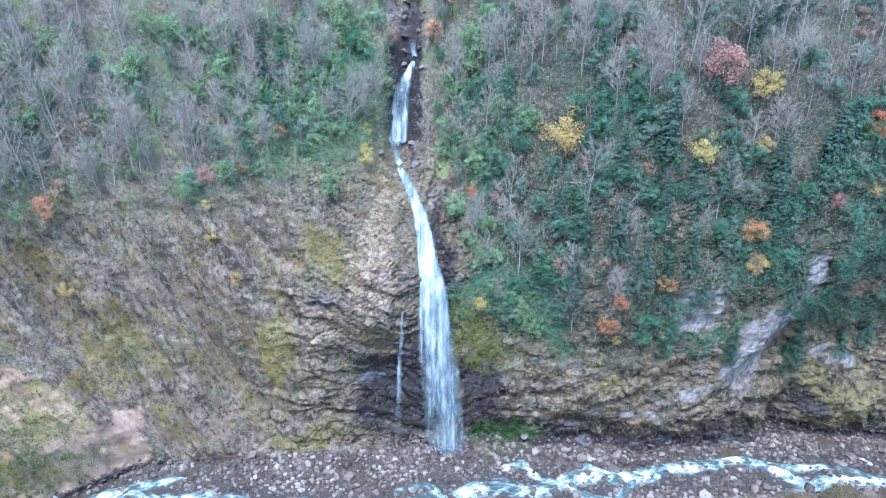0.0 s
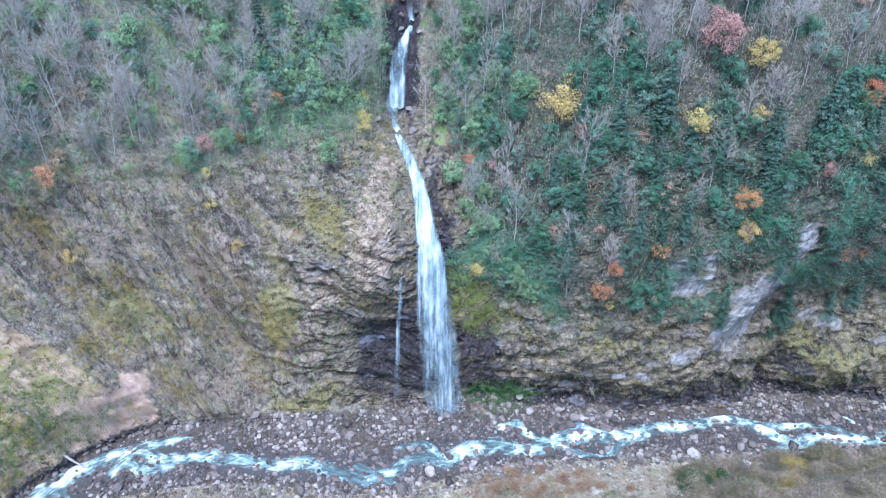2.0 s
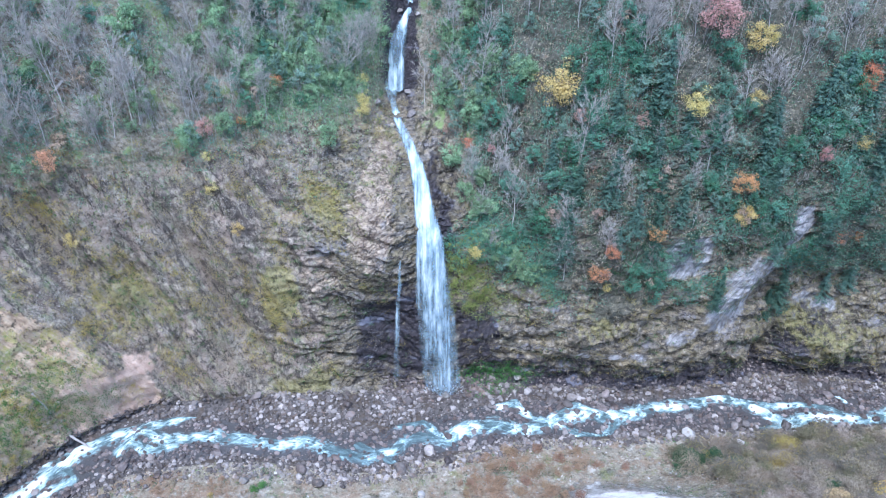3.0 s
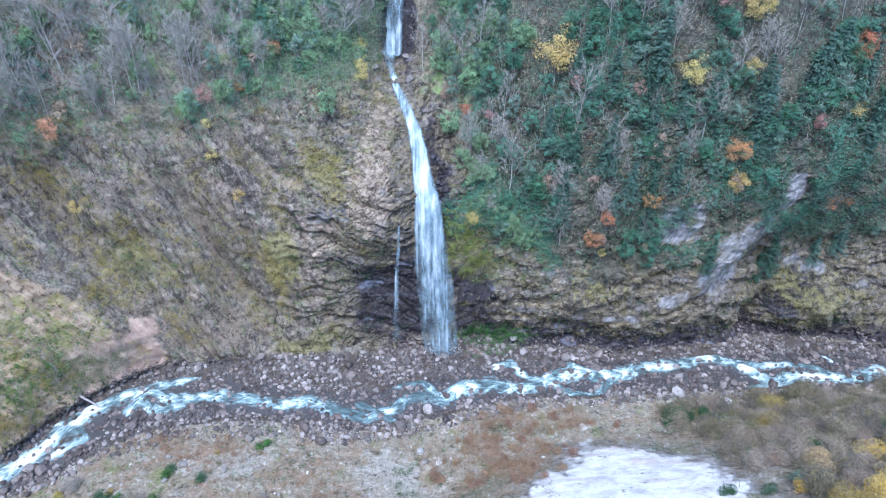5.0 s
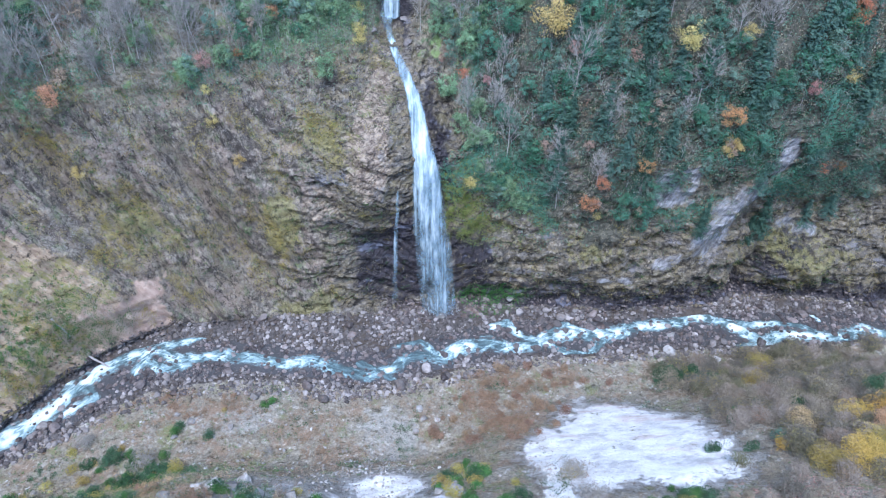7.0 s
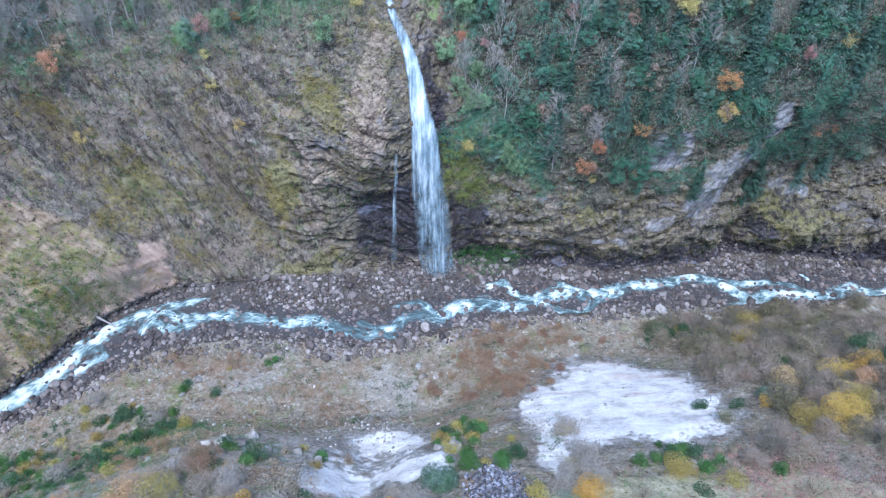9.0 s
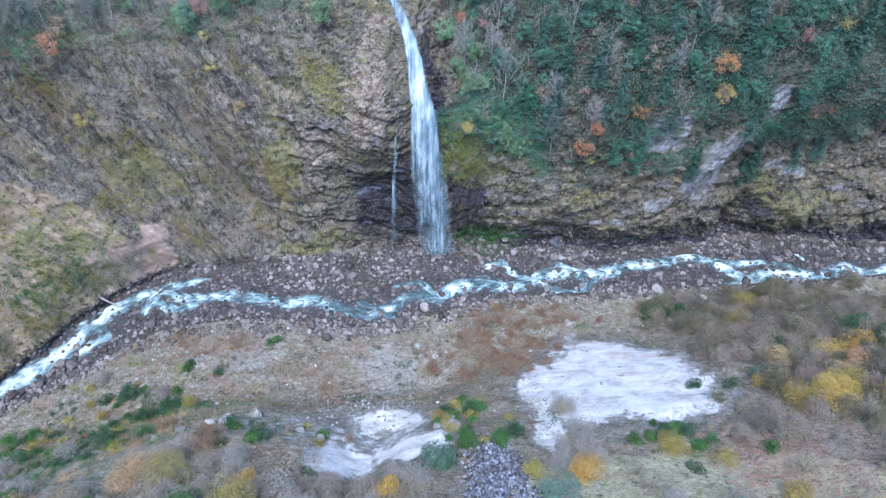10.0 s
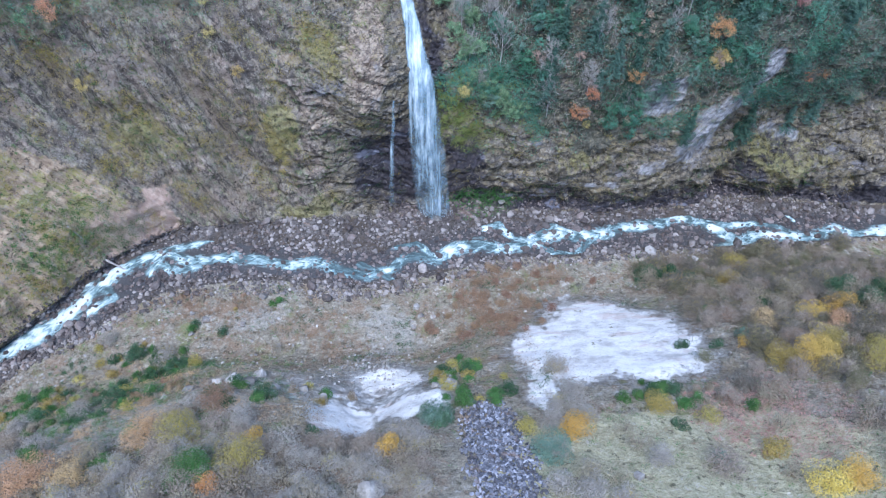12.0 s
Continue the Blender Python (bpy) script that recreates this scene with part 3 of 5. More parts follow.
ground_mesh.polygons.foreach_set("use_smooth", crisp.ravel())
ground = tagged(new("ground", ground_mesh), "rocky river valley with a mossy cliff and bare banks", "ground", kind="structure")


# the stream's strands: half-width and line on the plan
BRAIDS = [
    (2.5, [(-140, -95), (-102, -47), (-97, -43), (-92, -39.6), (-88.5, -35), (-86, -29), (-83, -23.7), (-79, -20.5), (-75, -18), (-70, -17)]),
    (2.0, [(-70, -17), (-63.5, -18.9), (-59, -18.8), (-53, -17.5), (-46, -18), (-38, -19.7), (-32, -18), (-23, -21), (-17, -23), (-11, -20.5), (-7, -16.6)]),
    (2.3, [(-7, -16.6), (-2, -15.3), (1.7, -16.3), (6.5, -12.7), (13.7, -10.8), (19, -12.3), (25.6, -11.3), (31.6, -7.8), (38, -6.8), (45.6, -7.4), (52, -4)]),
    (2.1, [(52, -4), (59, -3.2), (66, -1.9), (71.6, 1.4), (76.5, 0.4), (82, -1.5), (88, -8), (94.5, -5.4), (106, -4.4), (112.6, -5.3), (121, -1.5), (127, -3.7), (136, -1.9), (170, 2)]),
    (1.3, [(-89, -26.5), (-83, -29), (-81, -31.5), (-85, -36)]), (1.5, [(-73, -22.5), (-71, -17), (-69, -15), (-63, -13)]), (1.1, [(-62, -13), (-58, -10.7), (-52, -6.5)]), (1.4, [(-72, -20), (-67, -22.4), (-61.6, -21)]),
    (1.4, [(15.6, -5.3), (20, -3), (22.7, -8), (29, -10.4), (35.7, -13.8), (39.6, -14.7), (45, -8.4)]), (1.1, [(28, -8.4), (34.6, -3.6), (40, -6)]), (1.2, [(79.6, -10.5), (86, -8.6), (91, -7.6)]),
    (1.2, [(81, -1), (88, -1.8), (95, -0.4), (102, -1.3), (106, -3.8)]), (0.7, [(99, 6.5), (104, 7.3), (106, 4.5), (109, 1)]), (1.0, [(-10, -13), (-3.6, -11), (-0.6, -14.8)]), (1.2, [(-19, -19), (-15, -21), (-11, -23.7)]),
]


def stream_field(x, y):
    """How near a spot is to the running water, 1 in mid-stream, and its place along and across the nearest strand."""
    a, b = x + 1.2 * fbm(x, y, 0 * x, 5, 3), y + 0.9 * fbm(x, y, 0 * x + 9, 5, 3)
    best, along, across = 0 * x, 0 * x, 0 * x
    for wide, line in BRAIDS:
        gone = 0.0
        for (x0, y0), (x1, y1) in zip(line, line[1:]):
            size = math.hypot(x1 - x0, y1 - y0)
            k = np.clip(((a - x0) * (x1 - x0) + (b - y0) * (y1 - y0)) / size**2, 0, 1)
            off = (a - x0 - k * (x1 - x0)) ** 2 + (b - y0 - k * (y1 - y0)) ** 2
            here = np.exp(-off / wide**2)
            side = ((x1 - x0) * (b - y0) - (y1 - y0) * (a - x0)) / size
            nearer = here > best
            best, along, across = np.where(nearer, here, best), np.where(nearer, gone + k * size, along), np.where(nearer, side, across)
            gone += size
    return best, along, across


def channel(x, y):
    return stream_field(x, y)[0]


def build_river():
    x = np.arange(-170, 190, 0.55)
    f = np.linspace(0, 1, 46)[None, :]
    n, g = at_x(NEAR_EDGE, x), at_x(FAR_EDGE, x)
    k = np.exp(-0.5 * (np.arange(-24, 25) / 8) ** 2)
    n, g = [np.convolve(np.pad(e, 24, mode="edge"), k / k.sum(), "valid") for e in (n, g)]
    px = np.repeat(x[:, None], 46, 1)
    py = n[:, None] * (1 - f) + g[:, None] * f
    stream, along, across = stream_field(px, py)
    rush = fbm(along * 0.7, across * 1.2, px * 0.15, 3.0, 4, 0.6)
    step = (along + 1.1 * np.abs(across) + 2.2 * fbm(px, py, 0 * px + 5, 6, 3)) / 4.6
    surge = 0.5 - (step - np.floor(step))
    lively = 0.22 + 0.18 * ramp(px, -8, 10) + 0.45 * bump(px, -97, 16)
    foam = stream * np.clip(lively + 0.55 * surge + 1.2 * rush, -0.3, 1.1) - 0.3 * (1 - ramp(stream, 0.05, 0.45))
    pz = river_z(px) + 0.02 + 0.3 * stream + 0.12 * fbm(px, py, 0 * px, 1.5, 3) * stream
    me = raw_mesh("river", np.stack([px, py, pz], -1).reshape(-1, 3), grid_faces(*px.shape), WATER, True)
    set_attr(me, "foam", foam)
    set_attr(me, "stream", stream)
    me.attributes.new("flow", "FLOAT_VECTOR", "POINT").data.foreach_set("vector", np.stack([along, across, 0 * px], -1).astype(np.float32).ravel())
    return tagged(new("river", me), "shallow green mountain river with white rapids over rocks", "water", kind="structure")


river = build_river()

# ---- plants ----
BARK_PALE = bark_material("pale_bark", (0.26, 0.235, 0.22), (0.54, 0.50, 0.48))
BARK_DARK = bark_material("dark_bark", (0.07, 0.055, 0.045), (0.18, 0.15, 0.125))
TWIG = bark_material("twigs", (0.20, 0.185, 0.165), (0.42, 0.39, 0.35))
TWIG_PALE = bark_material("pale_twigs", (0.21, 0.195, 0.18), (0.46, 0.43, 0.39))
TWIG_DARK = bark_material("dark_twigs", (0.075, 0.067, 0.056), (0.235, 0.21, 0.17))
TWIG_BROWN = bark_material("brown_twigs", (0.17, 0.14, 0.115), (0.36, 0.305, 0.25))
LEAF = {
    "laurel": leaf_material("evergreen_leaves", (0.04, 0.115, 0.072), (0.15, 0.315, 0.21)),
    "ivy": leaf_material("pale_evergreen_leaves", (0.095, 0.18, 0.095), (0.33, 0.47, 0.27)),
    "teal": leaf_material("dull_evergreen_leaves", (0.085, 0.15, 0.115), (0.23, 0.34, 0.265)),
    "shrub": leaf_material("dark_shrub_leaves", (0.03, 0.07, 0.04), (0.10, 0.175, 0.095)),
    "green": leaf_material("bright_green_leaves", (0.035, 0.095, 0.032), (0.12, 0.235, 0.075)),
    "lime": leaf_material("yellow_green_leaves", (0.12, 0.165, 0.05), (0.30, 0.34, 0.12)),
    "needle": leaf_material("needles", (0.032, 0.07, 0.054), (0.115, 0.19, 0.145)),
    "yellow": leaf_material("yellow_leaves", (0.44, 0.34, 0.10), (0.68, 0.56, 0.25)),
    "gold": leaf_material("golden_leaves", (0.46, 0.31, 0.06), (0.72, 0.52, 0.17)),
    "olive": leaf_material("olive_yellow_leaves", (0.25, 0.21, 0.06), (0.49, 0.41, 0.14)),
    "orange": leaf_material("orange_leaves", (0.42, 0.17, 0.08), (0.66, 0.33, 0.17)),
    "coral": leaf_material("coral_leaves", (0.50, 0.22, 0.13), (0.74, 0.40, 0.27)),
    "sienna": leaf_material("russet_leaves", (0.28, 0.19, 0.14), (0.50, 0.37, 0.29)),
    "red": leaf_material("red_leaves", (0.34, 0.17, 0.145), (0.55, 0.34, 0.30)),
    "amber": leaf_material("amber_leaves", (0.38, 0.23, 0.12), (0.62, 0.43, 0.26)),
    "dun": leaf_material("dun_leaves", (0.22, 0.19, 0.135), (0.40, 0.345, 0.26)),
    "khaki": leaf_material("khaki_leaves", (0.085, 0.08, 0.05), (0.24, 0.22, 0.14)),
    "rust": leaf_material("rusty_leaves", (0.19, 0.12, 0.08), (0.39, 0.265, 0.185)),
}


class Soup:
    """Collects quads for one mesh."""

    def __init__(self, seed):
        self.rng = np.random.default_rng(seed)
        self.v, self.f, self.n = [], [], 0

    def quads(self, q):
        q = np.asarray(q, float).reshape(-1, 4, 3)
        self.v.append(q.reshape(-1, 3))
        self.f.append(np.arange(len(q) * 4).reshape(-1, 4) + self.n)
        self.n += len(q) * 4

    def tube(self, path, radii, sides=5):
        path = np.asarray(path, float)
        k = len(path)
        ahead = np.gradient(path, axis=0)
        ahead /= np.linalg.norm(ahead, axis=1)[:, None] + 1e-9
        ref = np.where(np.abs(ahead[:, 2:3]) > 0.9, np.array([[1.0, 0, 0]]), np.array([[0, 0, 1.0]]))
        a = np.cross(ahead, ref)
        a /= np.linalg.norm(a, axis=1)[:, None] + 1e-9
        b = np.cross(ahead, a)
        w = np.arange(sides) * 2 * np.pi / sides
        ring = path[:, None] + np.asarray(radii)[:, None, None] * (np.cos(w)[None, :, None] * a[:, None] + np.sin(w)[None, :, None] * b[:, None])
        i = np.arange(k * sides).reshape(k, sides) + self.n
        j = np.roll(i, -1, 1)
        self.v.append(ring.reshape(-1, 3))
        self.f.append(np.stack([i[:-1], j[:-1], j[1:], i[1:]], -1).reshape(-1, 4))
        self.n += k * sides

    def strips(self, p0, p1, w0, w1):
        """Thin tapering blades from p0 to p1."""
        side = np.cross(p1 - p0, self.rng.normal(size=p0.shape))
        side /= np.linalg.norm(side, axis=1)[:, None] + 1e-9
        self.quads(np.stack([p0 - side * w0, p0 + side * w0, p1 + side * w1, p1 - side * w1], 1))

    def leaves(self, at, size, long=1.0, out=None, loose=0.55):
        """One small quad at each place, facing out, or turned at random."""
        n = len(at)
        face = self.rng.normal(size=(n, 3))
        if out is not None:
            face = out / (np.linalg.norm(out, axis=1)[:, None] + 1e-9) + loose * face
        face /= np.linalg.norm(face, axis=1)[:, None] + 1e-9
        a = np.cross(face, self.rng.normal(size=(n, 3)))
        a /= np.linalg.norm(a, axis=1)[:, None] + 1e-9
        b = np.cross(face, a)
        s = (size * self.rng.uniform(0.6, 1.35, n))[:, None]
        a, b = a * s * long, b * s * 0.75
        self.quads(np.stack([at - a - b * 0.4, at - b * 0.9 + a * 0.2, at + a + b * 0.3, at + b], 1))

    def mesh(self, name, material):
        return raw_mesh(name, np.concatenate(self.v), np.concatenate(self.f), material)


def ball(rng, n, shell=0.5):
    d = rng.normal(size=(n, 3))
    d /= np.linalg.norm(d, axis=1)[:, None]
    return d * (shell + (1 - shell) * rng.random(n) ** 0.5)[:, None]


def thing(name, label, category, group=""):
    ob = new(name)
    ob.empty_display_size = 0.3
    return tagged(ob, label, category, group)


def part(name, mesh, parent, label=""):
    ob = new(name, mesh)
    ob.parent = parent
    return tagged(ob, label)


def trunk_path(rng, height, lean=0.06):
    f = np.linspace(0, 1, 8)
    bend = np.cumsum(rng.normal(0, lean * height / 8, (8, 2)), 0)
    bend -= bend[0]
    return np.c_[bend, f * height - 0.6 * (1 - f)]


def bare_crown(s, path, start, limbs, reach, up, twigs=5, width=0.03):
    """Limbs, branches and twigs of a leafless crown; returns the twig tips."""
    rng, tips = s.rng, []
    height = path[-1, 2]
    for k in range(limbs):
        f = start + (1 - start) * (k + rng.random()) / limbs
        base = np.array([np.interp(f * height, path[:, 2], path[:, c]) for c in range(3)])
        turn = k * 2.4 + rng.normal(0, 0.4)
        length = reach * (1.15 - 0.75 * f) * rng.uniform(0.7, 1.25)
        out = np.array([math.cos(turn), math.sin(turn), up * rng.uniform(0.6, 1.4)])
        out /= np.linalg.norm(out)
        g = np.linspace(0, 1, 3)[:, None]
        limb = base + out * length * g + np.array([0, 0, 1.0]) * (0.25 * length * g**2) + rng.normal(0, 0.06 * length, (3, 3)) * g
        s.tube(limb, np.linspace(0.015 + 0.009 * length, 0.012, 3), 3)
        m = 5
        at = rng.uniform(0.25, 1.0, m)
        p0 = np.stack([np.interp(at, g[:, 0], limb[:, c]) for c in range(3)], 1)
        d = out + rng.normal(0, 0.55, (m, 3)) + (0, 0, 0.35)
        p1 = p0 + d * (0.38 * length * rng.uniform(0.5, 1.2, m))[:, None]
        s.strips(p0, p1, width * 1.2, width * 0.6)
        h = rng.uniform(0.2, 1.0, (m, twigs))
        q0 = (p0[:, None] + (p1 - p0)[:, None] * h[..., None]).reshape(-1, 3)
        dd = np.repeat(d, twigs, 0) + rng.normal(0, 0.7, (m * twigs, 3)) + (0, 0, 0.3)
        q1 = q0 + dd * (0.2 * length * rng.uniform(0.4, 1.2, m * twigs))[:, None]
        s.strips(q0, q1, width * 0.75, width * 0.4)
        tips += [q1, p1]
    return np.concatenate(tips)


def make_bare_tree(seed, height, limbs=19, twig=TWIG_PALE, bark=BARK_PALE, label="leafless grey deciduous tree on the steep slope"):
    s, c = Soup(seed), Soup(seed + 1)
    path = trunk_path(s.rng, height)
    s.tube(path, np.linspace(0.11, 0.025, 8) * height / 12, 5)
    bare_crown(c, path, 0.25, limbs, height * 0.3, 0.85, width=0.024, twigs=8)
    tree = thing("bare_tree", label, "tree", "bare trees on the slope")
    part("trunk", s.mesh("trunk", bark), tree), part("crown", c.mesh("crown", twig), tree)
    return tree


def make_leafy_tree(seed, kind, height, width, label, dense=1.0, group="autumn trees", stem=0.35, name="autumn_tree"):
    """A trunk, a few limbs and clumps of leaves with gaps between."""
    s, c = Soup(seed), Soup(seed + 1)
    path = trunk_path(s.rng, height * 0.85)
    s.tube(path, np.linspace(0.13, 0.03, 8) * height / 8, 5)
    tips = bare_crown(s, path, stem, 8, width * 0.45, 0.8, 2, 0.03)
    mid = np.array([0, 0, height * (0.5 + 0.35 * stem)])
    n = int(21 * dense)
    centres = mid + ball(c.rng, n, 0.45) * (width * 0.42, width * 0.42, height * (0.5 - 0.3 * stem))
    pick = tips[c.rng.integers(0, len(tips), n // 2)]
    centres = np.concatenate([centres, pick[pick[:, 2] > height * stem * 0.6]])
    vivid = kind in ("yellow", "orange", "red", "coral")
    for p in centres:
        k = int(c.rng.integers(17, 30) * (3.2 if vivid else 1.9))
        off = ball(c.rng, k, 0.45) * (width * 0.15, width * 0.15, width * 0.11)
        c.leaves(p + off, 0.1 if vivid else 0.03 * width ** 0.5 + 0.05, 1.0, off / width + 0.12 * (p - mid) / width + (0, 0, 0.05))
    tree = thing(name, label, "tree" if name.endswith("tree") else "bush", group)
    part("trunk", s.mesh("trunk", BARK_DARK), tree), part("crown", c.mesh("crown", LEAF[kind]), tree)
    return tree


def dome(rng, n, size, shell=0.55):
    """Places in a rounded, lumpy half-ball of that width, and the way out from its lumps."""
    lumps = int(7 + size * 1.6)
    c = ball(rng, lumps, 0.5) * (size * 0.36, size * 0.36, size * 0.3)
    c[:, 2] = np.abs(c[:, 2]) + size * 0.12
    r = size * rng.uniform(0.14, 0.26, lumps)
    k = rng.choice(lumps, n, p=r**2 / (r**2).sum())
    off = ball(rng, n, shell) * r[k][:, None] * (1, 1, 0.85)
    return c[k] + off, off / size + 0.15 * c[k] / size + (0, 0, 0.05)


def make_bush(seed, kind, size, label, group, dense=1.0, leaf=0.072, name="bush"):
    """A rounded bush: stems from one base and lumps of small leaves."""
    s, c = Soup(seed), Soup(seed + 1)
    n = 14
    tip = dome(s.rng, n, size, 0.2)[0]
    base = s.rng.normal(0, 0.06 * size, (n, 3)) * (1, 1, 0) - (0, 0, 0.4)
    s.strips(base, tip, 0.05, 0.02)
    at, out = dome(c.rng, int(min(210 * size**1.6, 6500) * dense), size, 0.75)
    c.leaves(at, leaf + 0.002 * size, 1.0, out)
    bush = thing(name, label, "bush", group)
    part("stem", s.mesh("stem", BARK_DARK), bush)["kind"] = "stuff"
    part("crown", c.mesh("crown", LEAF[kind]), bush)
    return bush


def make_twig_bush(seed, size, label, group, material=TWIG, leaf=None):
    """A leafless bush: a rounded haze of fine twigs."""
    s, c = Soup(seed), Soup(seed + 1)
    n = 16
    tip = dome(s.rng, n, size, 0.3)[0]
    base = s.rng.normal(0, 0.08 * size, (n, 3)) * (1, 1, 0) - (0, 0, 0.4)
    s.strips(base, tip, 0.03, 0.015)
    p, d = dome(c.rng, 900, size, 0.6)
    d = d / (np.linalg.norm(d, axis=1)[:, None] + 1e-6) + c.rng.normal(0, 0.5, p.shape)
    c.strips(p, p + d * (0.07 * size * c.rng.uniform(0.5, 1.3, len(p)))[:, None], 0.014, 0.008)
    at, out = dome(c.rng, 1900, size, 0.75)
    c.leaves(at, 0.065, 1.4, out, 0.5)
    bush = thing("leafless_bush", label, "bush", group)
    part("stem", s.mesh("stem", BARK_DARK), bush)["kind"] = "stuff"
    part("crown", c.mesh("crown", material), bush)
    if leaf:
        e = Soup(seed + 2)
        at, out = dome(e.rng, 520, size, 0.8)
        e.leaves(at, 0.065, 1.0, out)
        part("foliage", e.mesh("foliage", LEAF[leaf]), bush, "last dry leaves")
    return bush


def make_conifer(seed, height, width):
    s, c = Soup(seed), Soup(seed + 1)
    path = trunk_path(s.rng, height, 0.02)
    s.tube(path, np.linspace(0.2, 0.02, 8) * height / 15, 6)
    whorls = int(height * 1.35)
    for k in range(whorls):
        f = 0.06 + 0.94 * k / whorls
        reach = width * 0.5 * (1.04 - f) ** 0.8 * s.rng.uniform(0.75, 1.2)
        for j in range(8):
            turn = j * 0.79 + k * 0.5 + s.rng.normal(0, 0.2)
            ahead = np.array([math.cos(turn), math.sin(turn), 0.0])
            side = np.array([-ahead[1], ahead[0], 0.0])
            r = reach * s.rng.uniform(0.55, 1.2)
            g = np.repeat(np.linspace(0.1, 1, 9), 4)[:, None]
            line = np.array([0, 0, f * height]) + ahead * r * g + np.array([0, 0, -1.0]) * (0.55 * r * g - 0.25 * r * g**2)
            line = line + side * c.rng.normal(0, 0.15, g.shape) * r * g + c.rng.normal(0, 0.07, line.shape)
            c.leaves(line, 0.085 + 0.022 * r, 1.5, np.repeat([ahead * 0.55 + (0, 0, 0.8)], len(line), 0), 0.45)
    tree = thing("conifer", "dark green spruce tree on the steep slope", "tree", "spruces on the slope")
    part("trunk", s.mesh("trunk", BARK_DARK), tree), part("crown", c.mesh("crown", LEAF["needle"]), tree)
    return tree


SPOTS = np.stack([TX, TY, TZ], -1)


def snap(x, y, z):
    """The nearest place on the ground."""
    d = ((SPOTS - (x, y, z)) ** 2).sum(-1)
    return SPOTS.reshape(-1, 3)[int(d.argmin())]


def cell_area():
    du = np.linalg.norm(np.gradient(SPOTS, axis=0), axis=-1)
    dv = np.linalg.norm(np.gradient(SPOTS, axis=1), axis=-1)
    return du * dv


AREA = cell_area()
FAR_WALL = (np.arange(TX.shape[1])[None, :] > ROWS[8] + 2) & (TX > -112) & (TX < 128) & (TZ < 118)
NEAR_BANK = (np.arange(TX.shape[1])[None, :] < ROWS[5] - 4) & (TX > -118) & (TX < 122) & (TY > -108)


def scatter(weight, count, apart, seed):
    """Places on the ground drawn by weight, none nearer to another than apart."""
    rng = np.random.default_rng(seed)
    w = (weight * AREA).ravel()
    picks = rng.choice(w.size, size=min(count * 6, 60000), p=w / w.sum())
    kept, taken = [], {}
    flat = SPOTS.reshape(-1, 3)
    for i in picks:
        p = flat[i]
        key = tuple((p // max(apart, 0.01)).astype(int))
        near = [q for a in (-1, 0, 1) for b in (-1, 0, 1) for c in (-1, 0, 1) for q in taken.get((key[0] + a, key[1] + b, key[2] + c), ())]
        if any(((p - q) ** 2).sum() < apart * apart for q in near):
            continue
        taken.setdefault(key, []).append(p)
        kept.append(i)
        if len(kept) == count:
            break
    return np.array(kept)


def stand(rng, p, scale=1.0, lean=4.0, tall=1.0):
    return Matrix.LocRotScale(Vector(p), Euler((radians(rng.normal(0, lean)), radians(rng.normal(0, lean)), rng.uniform(0, 6.28))), Vector((scale, scale, scale * tall)))


def plant(kinds, places, seed, small=0.75, large=1.25, lean=4.0):
    """The first plants take the first places, and copies of them the rest."""
    rng = np.random.default_rng(seed)
    flat = SPOTS.reshape(-1, 3)
    for n, i in enumerate(places):
        p = flat[i] if np.ndim(i) == 0 else snap(*i)
        m = stand(rng, p, rng.uniform(small, large), lean, rng.uniform(0.85, 1.15))
        if n < len(kinds):
            kinds[n].matrix_basis = m
        else:
            first = kinds[int(rng.integers(len(kinds)))]
            copy_thing(first, m @ Matrix.Diagonal((*[1 / a for a in first.scale], 1)))

# ---- the waterfall ----
def ribbon(name, path, widths, cover, seed, parent, bow=0.25, label="", columns=15, rows=70):
    """A sheet of falling water along a path, bowed across, with a ragged surface."""
    path, f = np.asarray(path, float), np.linspace(0, 1, rows)
    at = np.linspace(0, 1, len(path))
    line = np.stack([np.interp(f, at, path[:, c]) for c in range(3)], 1)
    line = soften(line, 0, 3)
    wide = np.interp(f, np.linspace(0, 1, len(widths)), widths)
    u = np.linspace(-1, 1, columns)
    px = line[:, None, 0] + wide[:, None] * 0.5 * u + 0.25 * fbm(0 * u + line[:, None, 2], 0 * u + seed, 0 * u + line[:, None, 2], 3, 2) * np.abs(u)
    py = line[:, None, 1] - wide[:, None] * bow * (1 - u**2) - 0.35 * fbm(px * 2.5, px * 0 + seed, line[:, None, 2] * 0.25 + 0 * px, 2.2, 3)
    pz = line[:, None, 2] + (f[:, None] > 0.97) * 1.2 * fbm(px * 3, px * 0 + seed, 0 * px, 2.0, 3)
    me = raw_mesh(name, np.stack([px, py, pz], -1).reshape(-1, 3), grid_faces(rows, columns), FALL, True)
    cov = np.interp(f, np.linspace(0, 1, len(cover)), cover)[:, None] * (1 - 0.8 * np.abs(u) ** 4)
    set_attr(me, "cover", cov)
    uv = me.uv_layers.new(name="UVMap")
    length = np.r_[0, np.cumsum(np.linalg.norm(np.diff(line, axis=0), axis=1))]
    uvs = np.stack([px * 0.12 + seed, 0 * px + length[:, None] * 0.045], -1).reshape(-1, 2)
    loops = np.empty(len(me.loops), np.int32)
    me.loops.foreach_get("vertex_index", loops)
    uv.data.foreach_set("uv", uvs[loops].astype(np.float32).ravel())
    return part(name, me, parent, label)


